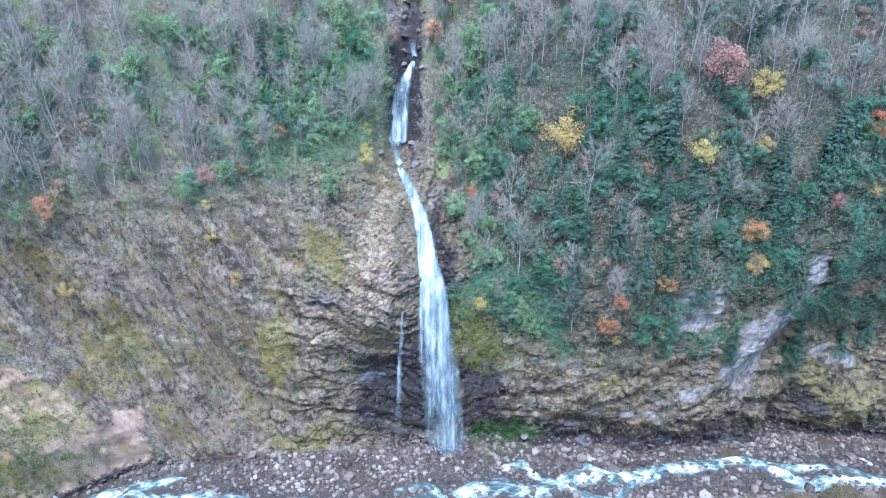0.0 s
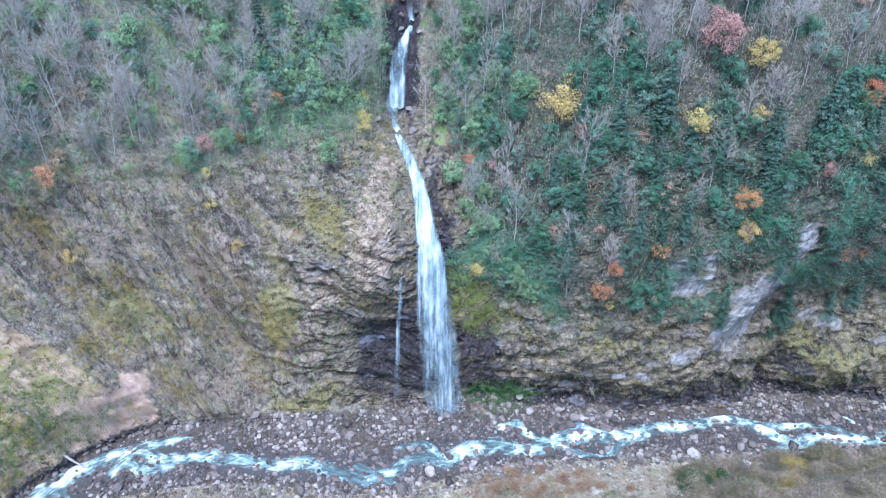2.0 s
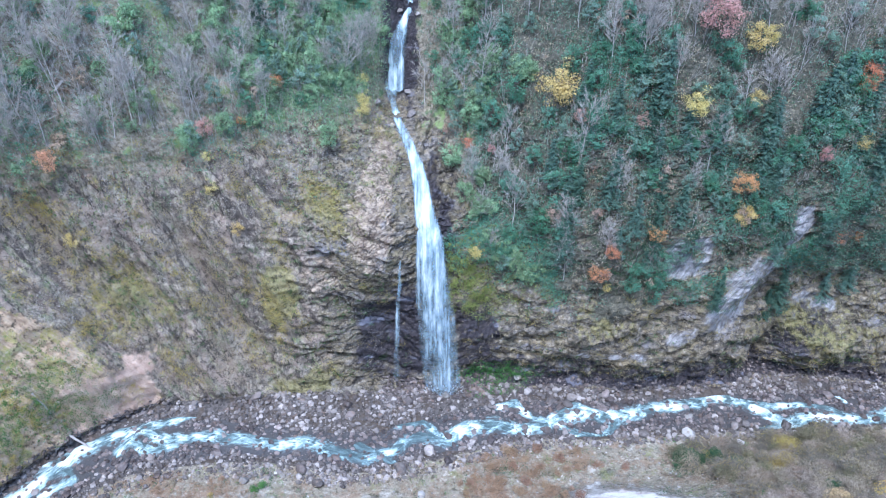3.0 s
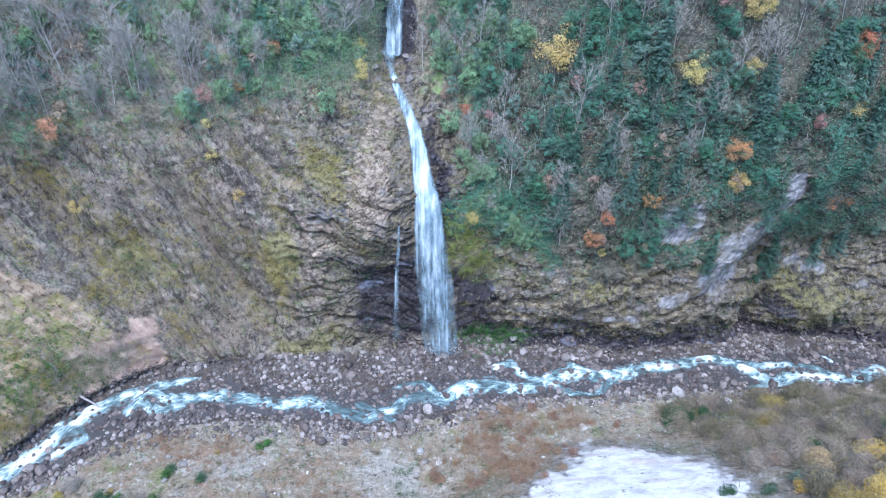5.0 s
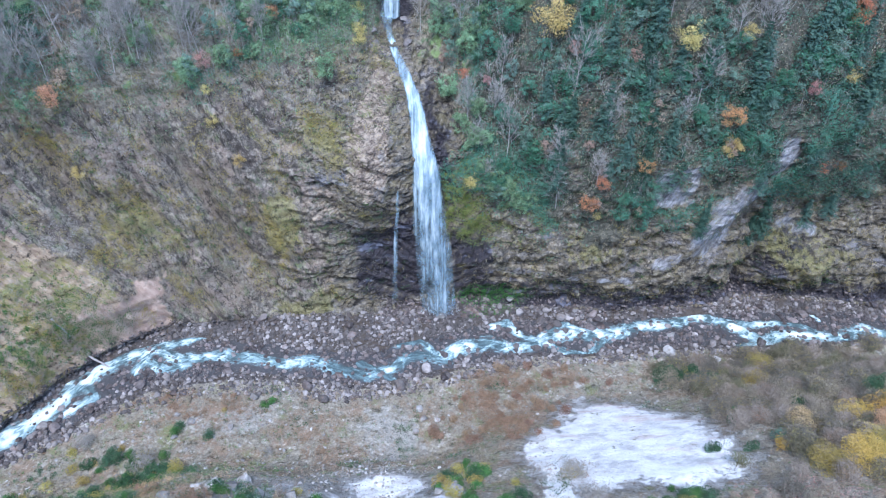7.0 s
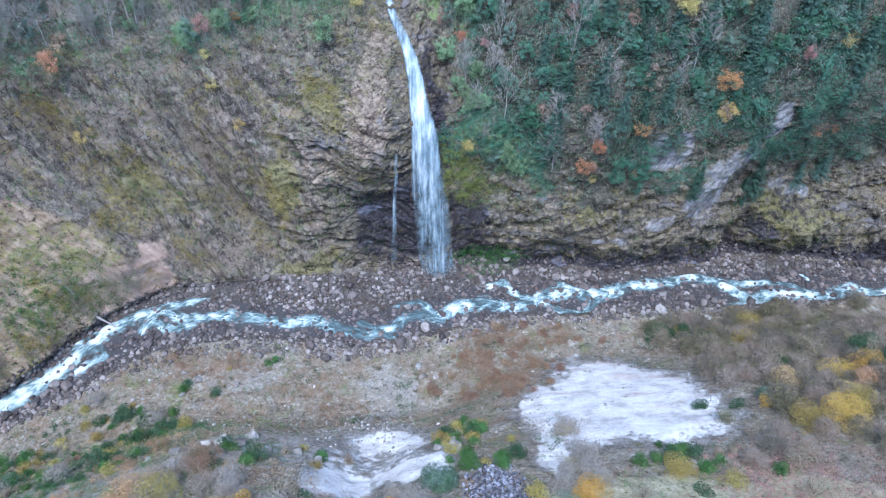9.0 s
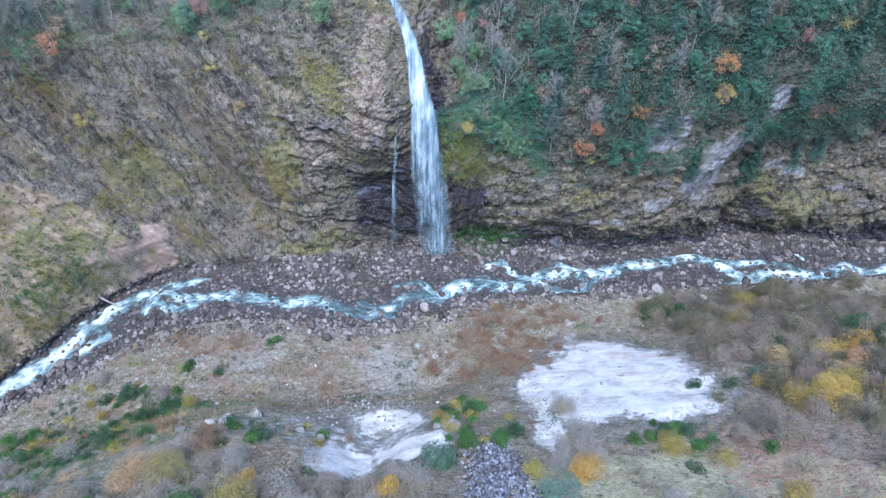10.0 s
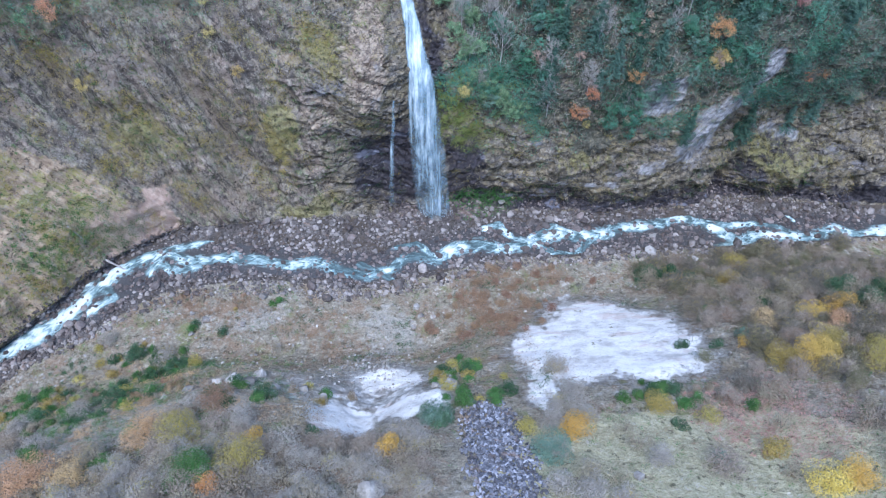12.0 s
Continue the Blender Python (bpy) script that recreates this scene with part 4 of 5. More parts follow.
waterfall = thing("waterfall", "tall white waterfall plunging down a dark wet cliff", "waterfall")
MAIN = [(-10, 30, 62.5), (-7.3, 23, 59.5), (-4.6, 17.5, 55), (-3.6, 12.5, 49), (-2.2, 7.5, 41.5), (-1.2, 4.2, 30), (-0.2, 1.5, 15), (1.2, -1.2, -0.5)]
ribbon("main_fall", MAIN, [2.0, 2.8, 3.4, 4.4, 6.6, 8.6, 9.6, 10.6], [0.46, 0.55, 0.72, 0.76, 0.7, 0.58, 0.42, 0.32], 1.0, waterfall)
ribbon("front_veil", [(x + 0.3, y - 0.7, z) for x, y, z in MAIN[2:]], [1.8, 3.6, 5.4, 6.6, 7.8, 9.0], [0.25, 0.32, 0.3, 0.22, 0.16, 0.2], 4.0, waterfall)
ribbon("side_trickle", [(-8.8, 2.6, 38.5), (-9.0, 1.6, 35), (-9.6, -0.2, 26), (-10.4, -1.2, 14), (-11, -1.6, 3)], [0.4, 0.8, 1.0, 1.3, 1.8], [0.4, 0.42, 0.36, 0.24, 0.2], 7.0, waterfall, label="thin side strand of the waterfall")
UPPER = [(-6.4, 51.5, 82.5), (-8.2, 47.5, 79.5), (-9.8, 44.5, 76), (-10.6, 42, 70), (-11.2, 39.5, 65)]
ribbon("upper_fall", UPPER, [1.3, 2.6, 4.6, 6.0, 6.2], [0.6, 0.6, 0.32, 0.5, 0.5], 2.0, waterfall, label="upper step of the waterfall")
ribbon("upper_cascade", [(-5.8, 62.5, 98), (-6.4, 58.5, 94), (-7.2, 55, 91), (-7.0, 52, 87), (-6.4, 50.5, 83)], [2.0, 1.5, 2.0, 1.6, 1.4], [-0.25, 0.15, -0.35, 0.1, 0.5], 3.0, waterfall, label="cascade over boulders above the falls")
ribbon("pool_run", [(-11.2, 40.2, 66.2), (-11.3, 36, 64.4), (-10.6, 32.5, 63.4), (-10, 30, 62.6)], [4.6, 2.2, 1.8, 2.2], [0.5, 0.25, 0.5, 0.75], 5.0, waterfall, bow=0.0)


spray = Soup(55)
spray.leaves(np.array([1.3, -1.6, 0.4]) + ball(spray.rng, 700, 0.1) * (5.5, 1.6, 1.3), 0.09)
SPRAY = Nodes("spray")
part("spray", spray.mesh("spray", SPRAY.finish((0.6, 0.66, 0.7), 0.6)), waterfall, "white spray at the foot")["kind"] = "stuff"


# ---- far wall: woods ----
lump = fbm(TX, TY, TZ, 20, 3)
lump2 = fbm(TX + 60, TY, TZ, 13, 3)
lean = fbm(TX + 0.45 * TZ, TY * 0.4, TZ * 0.22, 5, 3)
fall_line = fbm(TX, TY * 0.3, TZ * 0.28, 7, 3)
lean2 = fbm(TX + 0.45 * TZ + 40, TY * 0.4, TZ * 0.3, 4, 3)
gully = np.exp(-((TX + 9) / 6.0) ** 2) * ramp(TZ, 52, 62) + np.exp(-((TX + 1) / 7.0) ** 2) * (TZ < 62)
fresh_rock = np.clip(1 - 1.6 * pale_faces(TX, TY, TZ), 0, 1) ** (TX > 20)
leftness = 1 - ramp(TX, -14, 4)
edge = TZ - tree_line(TX) + leftness * 8 * lump2
wood = FAR_WALL * fresh_rock * (ramp(edge, -2, 5) * 0.75 + 0.25 * ramp(edge, -2 - 12 * leftness, 5)) * np.clip(1 - 1.3 * gully, 0, 1)
bare_w = wood * (0.75 + 0.25 * leftness) * np.clip(0.6 + 1.2 * lump, 0.05, 2) * (1 - 0.85 * ramp(TX, 8, 24) * (1 - ramp(TZ, 70, 84)))
thick = np.maximum.reduce([patch(TX, TY, TZ, -34, 80, 20, 15, 0, "xz"), patch(TX, TY, TZ, -78, 78, 14, 10, 0, "xz") * 0.6, patch(TX, TY, TZ, -72, 86, 9, 7, 0, "xz"), patch(TX, TY, TZ, -48, 63, 12, 5, 0, "xz"), patch(TX, TY, TZ, 14, 70, 17, 20, 0, "xz"), patch(TX, TY, TZ, 50, 64, 30, 20, 0, "xz") * 0.9, patch(TX, TY, TZ, 15, 38, 10, 10, 0, "xz"),
                          patch(TX, TY, TZ, 42, 32, 18, 6, 0, "xz") * 0.25, patch(TX, TY, TZ, 85, 60, 22, 18, 0, "xz") * 0.8])
green_left = wood * patch(TX, TY, TZ, -27, 76, 14, 14, 0, "xz")
green_w = wood * np.clip(0.2 + 0.8 * thick + 0.12 * (1 - leftness) + 0.3 * lump2, 0.03, 2) * np.clip(0.55 + (1.6 - leftness) * fall_line, 0.04, 2)
bares = [make_bare_tree(100 + 7 * k, h, n) for k, (h, n) in enumerate(((11, 19), (13, 34), (9.5, 34), (14, 22), (12, 36), (10.5, 19)))]
BARE_LEFT = [(-71, 6, 66), (-68, 6, 68), (-61, 10, 69), (-63, 9, 70), (-55, 14, 69), (-54, 15, 69), (-52, 18, 72), (-47, 23, 74), (-45, 17, 70), (-87, 0, 64), (-84, 1, 67), (-86, 8, 83), (-83, 10, 87), (-56, 29, 91), (-43, 32, 82), (-43, 25, 76), (-74, 10, 79)]
BARE_RIGHT = [(60, 8, 57), (37, 27, 89), (32, 29, 85), (22, 36, 83), (43, 22, 85), (44, 21, 85), (55, 20, 89), (69, 16, 87), (76, 12, 80), (74, 15, 88), (84, 22, 95), (85, 13, 83), (48, 11, 60), (40, 6, 51), (16, 20, 55), (31, 5, 30), (-3, 35, 63), (5, 35, 69), (24, 35, 86), (50, 20, 87), (66, 11, 70)]
plant(bares, BARE_LEFT + BARE_RIGHT + list(scatter(bare_w, 260, 2.6, 11)), 12, 0.75, 1.2, 5)
laurels = [make_leafy_tree(200 + 5 * k, "laurel", h, w, "dense evergreen broadleaf shrub on the slope", 1.25, "evergreen shrubs on the slope", 0.12, "evergreen_shrub") for k, (h, w) in enumerate(((5, 4.6), (4, 4.2), (6, 4.5), (3.4, 3.8)))]
laurels += [make_leafy_tree(230, "teal", 5, 4.4, "dull grey-green evergreen shrub on the slope", 1.1, "evergreen shrubs on the slope", 0.12, "evergreen_shrub")]
# evergreen masses: place and width in metres
MASS_LEFT = [(-78, 16, 92, 9), (-80, 10, 84, 4), (-81, 7, 80, 4), (-62, 10, 71, 5), (-54, 19, 74, 5), (-55, 11, 65, 7), (-58, 28, 91, 6), (-54, 31, 91, 9), (-52, 29, 85, 9), (-42, 30, 77, 8), (-40, 25, 72, 8), (-33, 36, 81, 9),
             (-29, 33, 77, 12), (-24, 39, 79, 10), (-33, 28, 73, 9), (-28, 28, 71, 9), (-22, 31, 69, 9), (-25, 48, 89, 10), (-46, 14, 65, 4), (-49, 34, 89, 10), (-64, 20, 86, 7), (-35, 42, 88, 8), (-33, 45, 91, 9), (-19, 50, 90, 8)]
MASS_FALLS = [(8, 43, 86, 13), (13, 44, 89, 10), (7, 39, 78, 11), (3, 39, 74, 9), (13, 31, 71, 12), (20, 29, 70, 10), (3, 33, 64, 9), (9, 27, 60, 7), (13, 8, 36, 9), (18, 8, 31, 8), (10, 11, 45, 8), (22, 6, 28, 6), (9, 15, 49, 7), (3, 22, 54, 5)]
MASS_RIGHT = [(32, 13, 59, 9), (31, 10, 51, 6), (37, 28, 90, 5), (41, 29, 94, 5), (43, 20, 81, 9), (43, 16, 74, 9), (49, 17, 78, 9), (41, 12, 63, 9), (36, 12, 64, 7), (61, 16, 81, 8), (54, 9, 61, 8), (60, 6, 56, 7),
              (75, 6, 60, 9), (76, 16, 88, 6), (83, 5, 67, 9), (78, 5, 65, 7), (52, 2, 30, 9), (46, 1, 32, 7), (56, 3, 36, 4), (61, 13, 74, 8), (85, 11, 76, 7), (76, 25, 98, 8)]
rng = np.random.default_rng(91)


def masses(spots):
    """Several shrubs for each mass, spread over its width."""
    return [(x + rng.normal(0, 0.16 * w), y, z + rng.normal(0, 0.3 * w)) for x, y, z, w in spots for _ in range(1 + int(w / 2.6))]


plant(laurels, masses(MASS_RIGHT) + list(scatter(green_w * (1 - 0.7 * leftness), 130, 2.4, 21)), 22, 0.75, 1.35)
ivies = [make_leafy_tree(280 + 5 * k, "ivy", h, w, "pale green evergreen shrub hung with ivy on the slope", 1.2, "pale evergreen shrubs on the slope", 0.12, "ivy_shrub") for k, (h, w) in enumerate(((4.6, 4.4), (3.8, 4.2), (5.4, 4.2)))]
plant(ivies, masses(MASS_LEFT) + masses(MASS_FALLS) + list(scatter(green_w * leftness + 0.5 * green_left, 70, 2.4, 23)), 24, 0.75, 1.35)
dulls = [make_leafy_tree(250 + 5 * k, "teal" if k else "laurel", h, w, "slender grey-green small tree among bare trunks", 0.95, "small evergreen trees in the woods", 0.4, "small_tree") for k, (h, w) in enumerate(((7, 3.6), (6, 3.8), (8, 3.4)))]
plant(dulls, scatter(green_w + 0.15 * wood + 0.6 * green_left, 200, 2.2, 26), 27, 0.8, 1.3)
russets = [make_leafy_tree(270 + 5 * k, "sienna", h, w, "russet half-bare small tree on the slope", 0.7, "russet trees in the woods", 0.3, "autumn_tree") for k, (h, w) in enumerate(((5, 4.0), (6, 4.4), (4, 3.4)))]
RUSSET_AT = [(-38, 43, 91), (-36, 44, 91), (-32, 39, 84), (-25, 44, 85), (-41, 19, 71), (-37, 25, 69), (39, 2, 32), (40, 2, 39), (68, 4, 44), (71, 5, 47), (-2, 46, 86), (3, 27, 58), (-15, 36, 70)]
plant(russets, RUSSET_AT + list(scatter(wood * np.clip(0.15 + lump, 0.02, 2), 60, 3.0, 28)), 29, 0.7, 1.2)
conifers = [make_conifer(300 + 5 * k, h, w) for k, (h, w) in enumerate(((16, 6.8), (13, 6.4), (14, 7.4), (10, 5.6)))]
CONIFER_AT = [(71, 6, 64), (80, 8, 68), (54, 9, 63), (50, 6, 50), (49, 3, 37), (41, 4, 40), (54, 4, 47), (58, 3, 42), (70, 6, 52), (80, 5, 42), (87, 11, 16), (100, 14, 18), (106, 13, 20), (90, 6, 44), (67, 3, 23), (65, 20, 93), (70, 21, 95), (93, 12, 78), (-40, 32, 80), (-41, 33, 84),
              (32, 9, 49), (44, 3, 45), (39, 7, 51), (100, 10, 43), (85, 11, 13), (49, 13, 71), (47, 12, 64)]
con_w = np.maximum(wood, FAR_WALL * (TZ > 24) * 0.3 * (TX > 25)) * ramp(TX, 18, 32) * np.clip(0.5 + lump2, 0.05, 2)
plant(conifers, CONIFER_AT + list(scatter(con_w * np.clip(0.4 + 1.4 * fall_line, 0.02, 2) * (1 - 0.7 * ramp(TZ, 66, 80)), 40, 3.2, 31)), 32, 0.75, 1.1, 2)

AUTUMN_AT = [("yellow", 26, 21, 67, 8), ("yellow", 55, 10, 69, 5), ("yellow", 67, 14, 82, 5), ("yellow", 69, 14, 84, 3), ("yellow", 67, 10, 72, 3), ("red", 59, 17, 84, 8), ("coral", 57, 28, 98, 6), ("coral", 3, 50, 94, 8), ("coral", -2, 48, 88, 4),
             ("orange", -6, 62, 93, 4), ("coral", -81, 3, 62, 4.5), ("red", -51, 14, 63, 3.5), ("yellow", -50, 12, 59, 2), ("yellow", -51, 10, 52, 3), ("orange", 48, 2, 42, 3.5), ("orange", 67, 4, 53, 4.5), ("orange", 101, 11, 35, 3)]
AUTUMN_MORE = [("orange", 7, 22, 56, 2.5), ("red", 12, 20, 57, 2), ("orange", 90, 10, 75, 3), ("yellow", 40, 2, 28, 2), ("orange", 40, 2, 38, 3), ("orange", 37, 2, 31, 4), ("yellow", 68, 3, 47, 4), ("yellow", -18, 34, 67, 3), ("yellow", -18, 27, 63, 3), ("orange", -44, 17, 65, 2), ("orange", 91, 11, 76, 4), ("yellow", 92, 9, 62, 3), ("orange", 97, 11, 35, 4),
               ("yellow", -46, 8, 42, 2.5), ("yellow", -80, 0, 44, 3), ("yellow", -17, 29, 64, 3), ("orange", -37, 25, 70, 3), ("red", 83, 4, 61, 3), ("red", 32, 16, 66, 3), ("yellow", 9, 7, 35, 3), ("orange", -12, 49, 87, 3)]
rng = np.random.default_rng(5)
autumn = {k: make_leafy_tree(400 + n, k, 6.2, 6.8, f"{k}-leaved autumn tree on the steep slope", 1.2, "autumn trees on the slope") for n, k in enumerate(("yellow", "orange", "red", "coral"))}
used = set()
for kind, x, y, z, size in AUTUMN_AT + AUTUMN_MORE:
    m = stand(rng, snap(x, y, z) + np.array((0, -0.8, 0.3)), size / 4.9, 4)
    first = autumn[kind]
    if kind in used:
        copy_thing(first, m @ Matrix.Diagonal((*[1 / a for a in first.scale], 1)))
    else:
        first.matrix_basis = m
        used.add(kind)


# ---- far wall: undergrowth, grass and moss ----
NORMALS = np.stack(grid_normals(TX, TY, TZ), -1).reshape(-1, 3)


def cover_points(weight, count, seed, out=0.15):
    rng = np.random.default_rng(seed)
    w = (weight * AREA).ravel()
    i = rng.choice(w.size, size=count, p=w / w.sum())
    nv = TX.shape[1]
    i = np.clip(i, 0, w.size - nv - 2)
    flat, a, b = SPOTS.reshape(-1, 3), rng.random((count, 1)), rng.random((count, 1))
    spot = flat[i] + a * (flat[i + nv] - flat[i]) + b * (flat[i + 1] - flat[i])
    return spot + rng.uniform(-0.1, 0.1, (count, 3)) + NORMALS[i] * out


def leafy_stuff(name, label, weight, count, each, spread, size, material, seed, out=0.3):
    s = Soup(seed)
    at = cover_points(weight, count, seed, out)
    big = s.rng.uniform(0.5, 1.4, (count, 1, 1))
    off = s.rng.normal(0, 0.5, (count, each, 3)) * spread * big * (1, 1, 0.7)
    s.leaves((at[:, None] + off).reshape(-1, 3), size, 1.0, (off / spread + (0, -0.35, 0.45)).reshape(-1, 3))
    return tagged(new(name, s.mesh(name, material)), label, "plants", kind="stuff")


def blade_stuff(name, label, weight, count, each, length, material, seed, hang=-0.6, width=0.03):
    s = Soup(seed)
    at = np.repeat(cover_points(weight, count, seed, 0.0), each, 0) + s.rng.normal(0, 0.15, (count * each, 3))
    d = s.rng.normal(0, 0.5, at.shape) + (0, -0.45, hang)
    tip = at + d * (length * s.rng.uniform(0.5, 1.4, len(at)))[:, None]
    s.strips(at, tip, width, width * 0.4)
    return tagged(new(name, s.mesh(name, material)), label, "plants", kind="stuff")


cliff = FAR_WALL * (1 - ramp(TZ - tree_line(TX), -1, 7)) * ramp(TZ - river_z(TX), 3, 6) * np.clip(1 - 1.6 * np.exp(-((TX + 2) / 7.5) ** 2), 0, 1)
GRASS_DRY = bark_material("dry_grass", (0.17, 0.145, 0.10), (0.40, 0.34, 0.24))
leafy_stuff("evergreen_undergrowth", "low evergreen undergrowth below the trees", (wood + 0.12 * FAR_WALL * (thick > 0.5) * (TZ > 24)) * np.clip(0.22 + 0.8 * thick + 0.6 * lump2, 0.03, 2) * np.clip(0.5 + 1.8 * fall_line, 0.03, 2), 9500, 14, 1.7, 0.14, LEAF["laurel"], 501)
leafy_stuff("dull_undergrowth", "grey-green undergrowth below the trees", wood * np.clip(0.4 + lump2, 0.03, 2) * (1 - leftness), 5000, 13, 1.6, 0.135, LEAF["teal"], 502)
leafy_stuff("pale_undergrowth", "pale green undergrowth below bare trees", wood * np.clip(0.35 + 1.4 * lump2, 0.02, 2) * leftness, 4200, 14, 1.6, 0.135, LEAF["ivy"], 523)
leafy_stuff("ivy", "teal-green ivy and evergreen scrub beside the upper falls", green_left * np.clip(0.5 + 1.4 * fall_line, 0.05, 2), 2600, 18, 1.8, 0.14, LEAF["ivy"], 543, 0.8)
leafy_stuff("brown_undergrowth", "brown and russet low shrubs between the evergreens", wood * (1 - leftness) * np.clip(0.5 - fall_line, 0.05, 2), 3600, 13, 1.5, 0.13, LEAF["dun"], 545, 0.5)
leafy_stuff("shaded_scrub", "dark green scrub between the evergreens", wood * (1 - leftness) * np.clip(0.7 + lump, 0.1, 2), 6500, 13, 1.5, 0.13, LEAF["shrub"], 546, 0.5)
leafy_stuff("rusty_undergrowth", "rusty brown bushes below the trees", wood * np.clip(0.1 + lump, 0.01, 2), 2600, 16, 0.9, 0.12, LEAF["rust"], 503)
blade_stuff("dead_brush", "grey leafless brush below the trees", wood * (0.4 + 0.6 * leftness) * (1 - 0.6 * thick), 4800, 6, 2.2, TWIG, 504, 0.75, 0.028)
left_cliff = cliff * leftness
cliff_foot = FAR_WALL * 1.0 + (np.arange(TX.shape[1])[None, :] > ROWS[8] - 8) * (np.arange(TX.shape[1])[None, :] <= ROWS[8] + 2)
moss_w = np.maximum.reduce([patch(TX, TY, TZ, -82, 24, 26, 15, 35, "xz") * 0.35, patch(TX, TY, TZ, -40, 26, 7, 14, 0, "xz") * 0.8, patch(TX, TY, TZ, -72, 32, 12, 12, 30, "xz") * 0.7, patch(TX, TY, TZ, -25, 52, 12, 9, 0, "xz") * 0.8, 0 * TX + 0.14])
leafy_stuff("hanging_grass", "dry grass tufts hanging from the cliff ledges", left_cliff * np.clip(0.1 + 1.6 * lean, 0.01, 2), 2600, 16, 0.8, 0.075, GRASS_DRY, 505, 0.05)
brushy = left_cliff * (0.25 + 0.75 * (1 - ramp(TX, -50, -34)))
leafy_stuff("cliff_brush", "low grey-brown brush covering the cliff slope", brushy * np.clip(0.1 + 1.6 * lean, 0.01, 2), 1300, 34, 1.0, 0.095, LEAF["dun"], 506, 0.2)
leafy_stuff("olive_brush", "olive-yellow low brush on the cliff slope", brushy * np.clip(1.8 * lean2 - 0.1 + 0.3 * moss_w, 0.01, 2), 1100, 44, 1.2, 0.085, LEAF["olive"], 519, 0.2)
leafy_stuff("grey_brush", "grey leafless brush on the cliff slope", brushy * np.clip(0.1 - 1.6 * lean, 0.01, 2), 1200, 26, 1.1, 0.09, TWIG, 520, 0.2)
leafy_stuff("ledge_moss", "bright green moss on the ledge beside the falls", cliff_foot * patch(TX, TY, TZ, 15, 1.5, 8, 3, 0, "xz"), 900, 20, 0.6, 0.09, LEAF["green"], 521, 0.1)
leafy_stuff("cliff_moss", "yellow-green moss and grass on the cliff", cliff * moss_w * np.clip(0.05 + 1.8 * lean2, 0.01, 2), 2000, 36, 1.1, 0.08, LEAF["olive"], 507, 0.1)
leafy_stuff("cliff_herbs", "small green plants on the cliff", cliff * np.clip(0.2 + lump2 + 0.4 * moss_w, 0.02, 1), 1500, 24, 0.8, 0.09, LEAF["green"], 508, 0.15)
leafy_stuff("cliff_shrubs", "low evergreen plants on the cliff beside the falls", FAR_WALL * fresh_rock * np.maximum(patch(TX, TY, TZ, 22, 31, 18, 10, -12, "xz"), patch(TX, TY, TZ, 70, 37, 30, 7, 0, "xz")) * np.clip(0.15 + 1.5 * lump2, 0.02, 2), 2300, 18, 1.4, 0.13, LEAF["laurel"], 509)
leafy_stuff("green_shrubs", "bright green low shrubs on the cliff beside the falls", FAR_WALL * patch(TX, TY, TZ, 14, 31, 12, 9, 0, "xz") * np.clip(0.3 + 1.5 * lump, 0.02, 2), 500, 26, 1.3, 0.12, LEAF["lime"], 540, 0.8)
leafy_stuff("olive_shrubs", "yellow-green low shrubs on the cliff beside the falls", FAR_WALL * np.maximum(patch(TX, TY, TZ, 14, 30, 12, 11, 0, "xz"), patch(TX, TY, TZ, -20, 54, 9, 9, 0, "xz")) * np.clip(0.1 - 1.5 * fall_line, 0.02, 2), 130, 18, 1.2, 0.11, LEAF["lime"], 541, 0.8)
blade_stuff("ledge_grass", "olive grass on the rock ledges", cliff * (1 - leftness), 3500, 6, 0.6, GRASS_DRY, 510, -0.4)


def stem_stuff(name, label, weight, count, tall, material, seed, width=0.035, twigs=9):
    """A stand of slender leafless stems with fine twigs."""
    s = Soup(seed)
    at = cover_points(weight, count, seed, 0.0)
    high = (tall * s.rng.uniform(0.5, 1.3, count))[:, None]
    d = np.array([0, -0.12, 1.0]) + s.rng.normal(0, 0.13, (count, 3)) * (1, 1, 0.3)
    mid, tip = at + d * high * 0.55, at + d * high + s.rng.normal(0, 0.3, (count, 3))
    s.strips(at, mid, width, width * 0.75), s.strips(mid, tip, width * 0.75, width * 0.35)
    f = s.rng.uniform(0.35, 1.0, (count, twigs, 1))
    p = (at[:, None] * (1 - f) + tip[:, None] * f).reshape(-1, 3)
    q = s.rng.normal(0, 0.55, p.shape) + (0, -0.1, 0.55)
    s.strips(p, p + q * np.repeat(high * 0.2, twigs, 0), width * 0.45, width * 0.25)
    return tagged(new(name, s.mesh(name, material)), label, "plants", kind="stuff")


stems = wood * np.clip(0.5 + lump + 0.3 * leftness, 0.05, 2) * (0.35 + 0.65 * np.maximum(leftness, ramp(TZ, 74, 88)))
stem_stuff("bare_saplings", "stand of slender pale leafless saplings in the woods", stems, 4200, 5.2, BARK_PALE, 530)
stem_stuff("dark_thicket", "dark leafless thicket in the shaded woods", wood * (1 - leftness), 2200, 4.0, TWIG_DARK, 532, 0.03, 11)
stem_stuff("bare_thicket", "grey-brown leafless thicket in the woods", leftness * wood * (1 - 0.8 * np.clip(green_left, 0, 1)) * np.clip(0.6 - lump, 0.05, 2) * (0.35 + 0.65 * np.maximum(leftness, ramp(TZ, 74, 88))), 3400, 3.6, TWIG, 531, 0.03, 11)


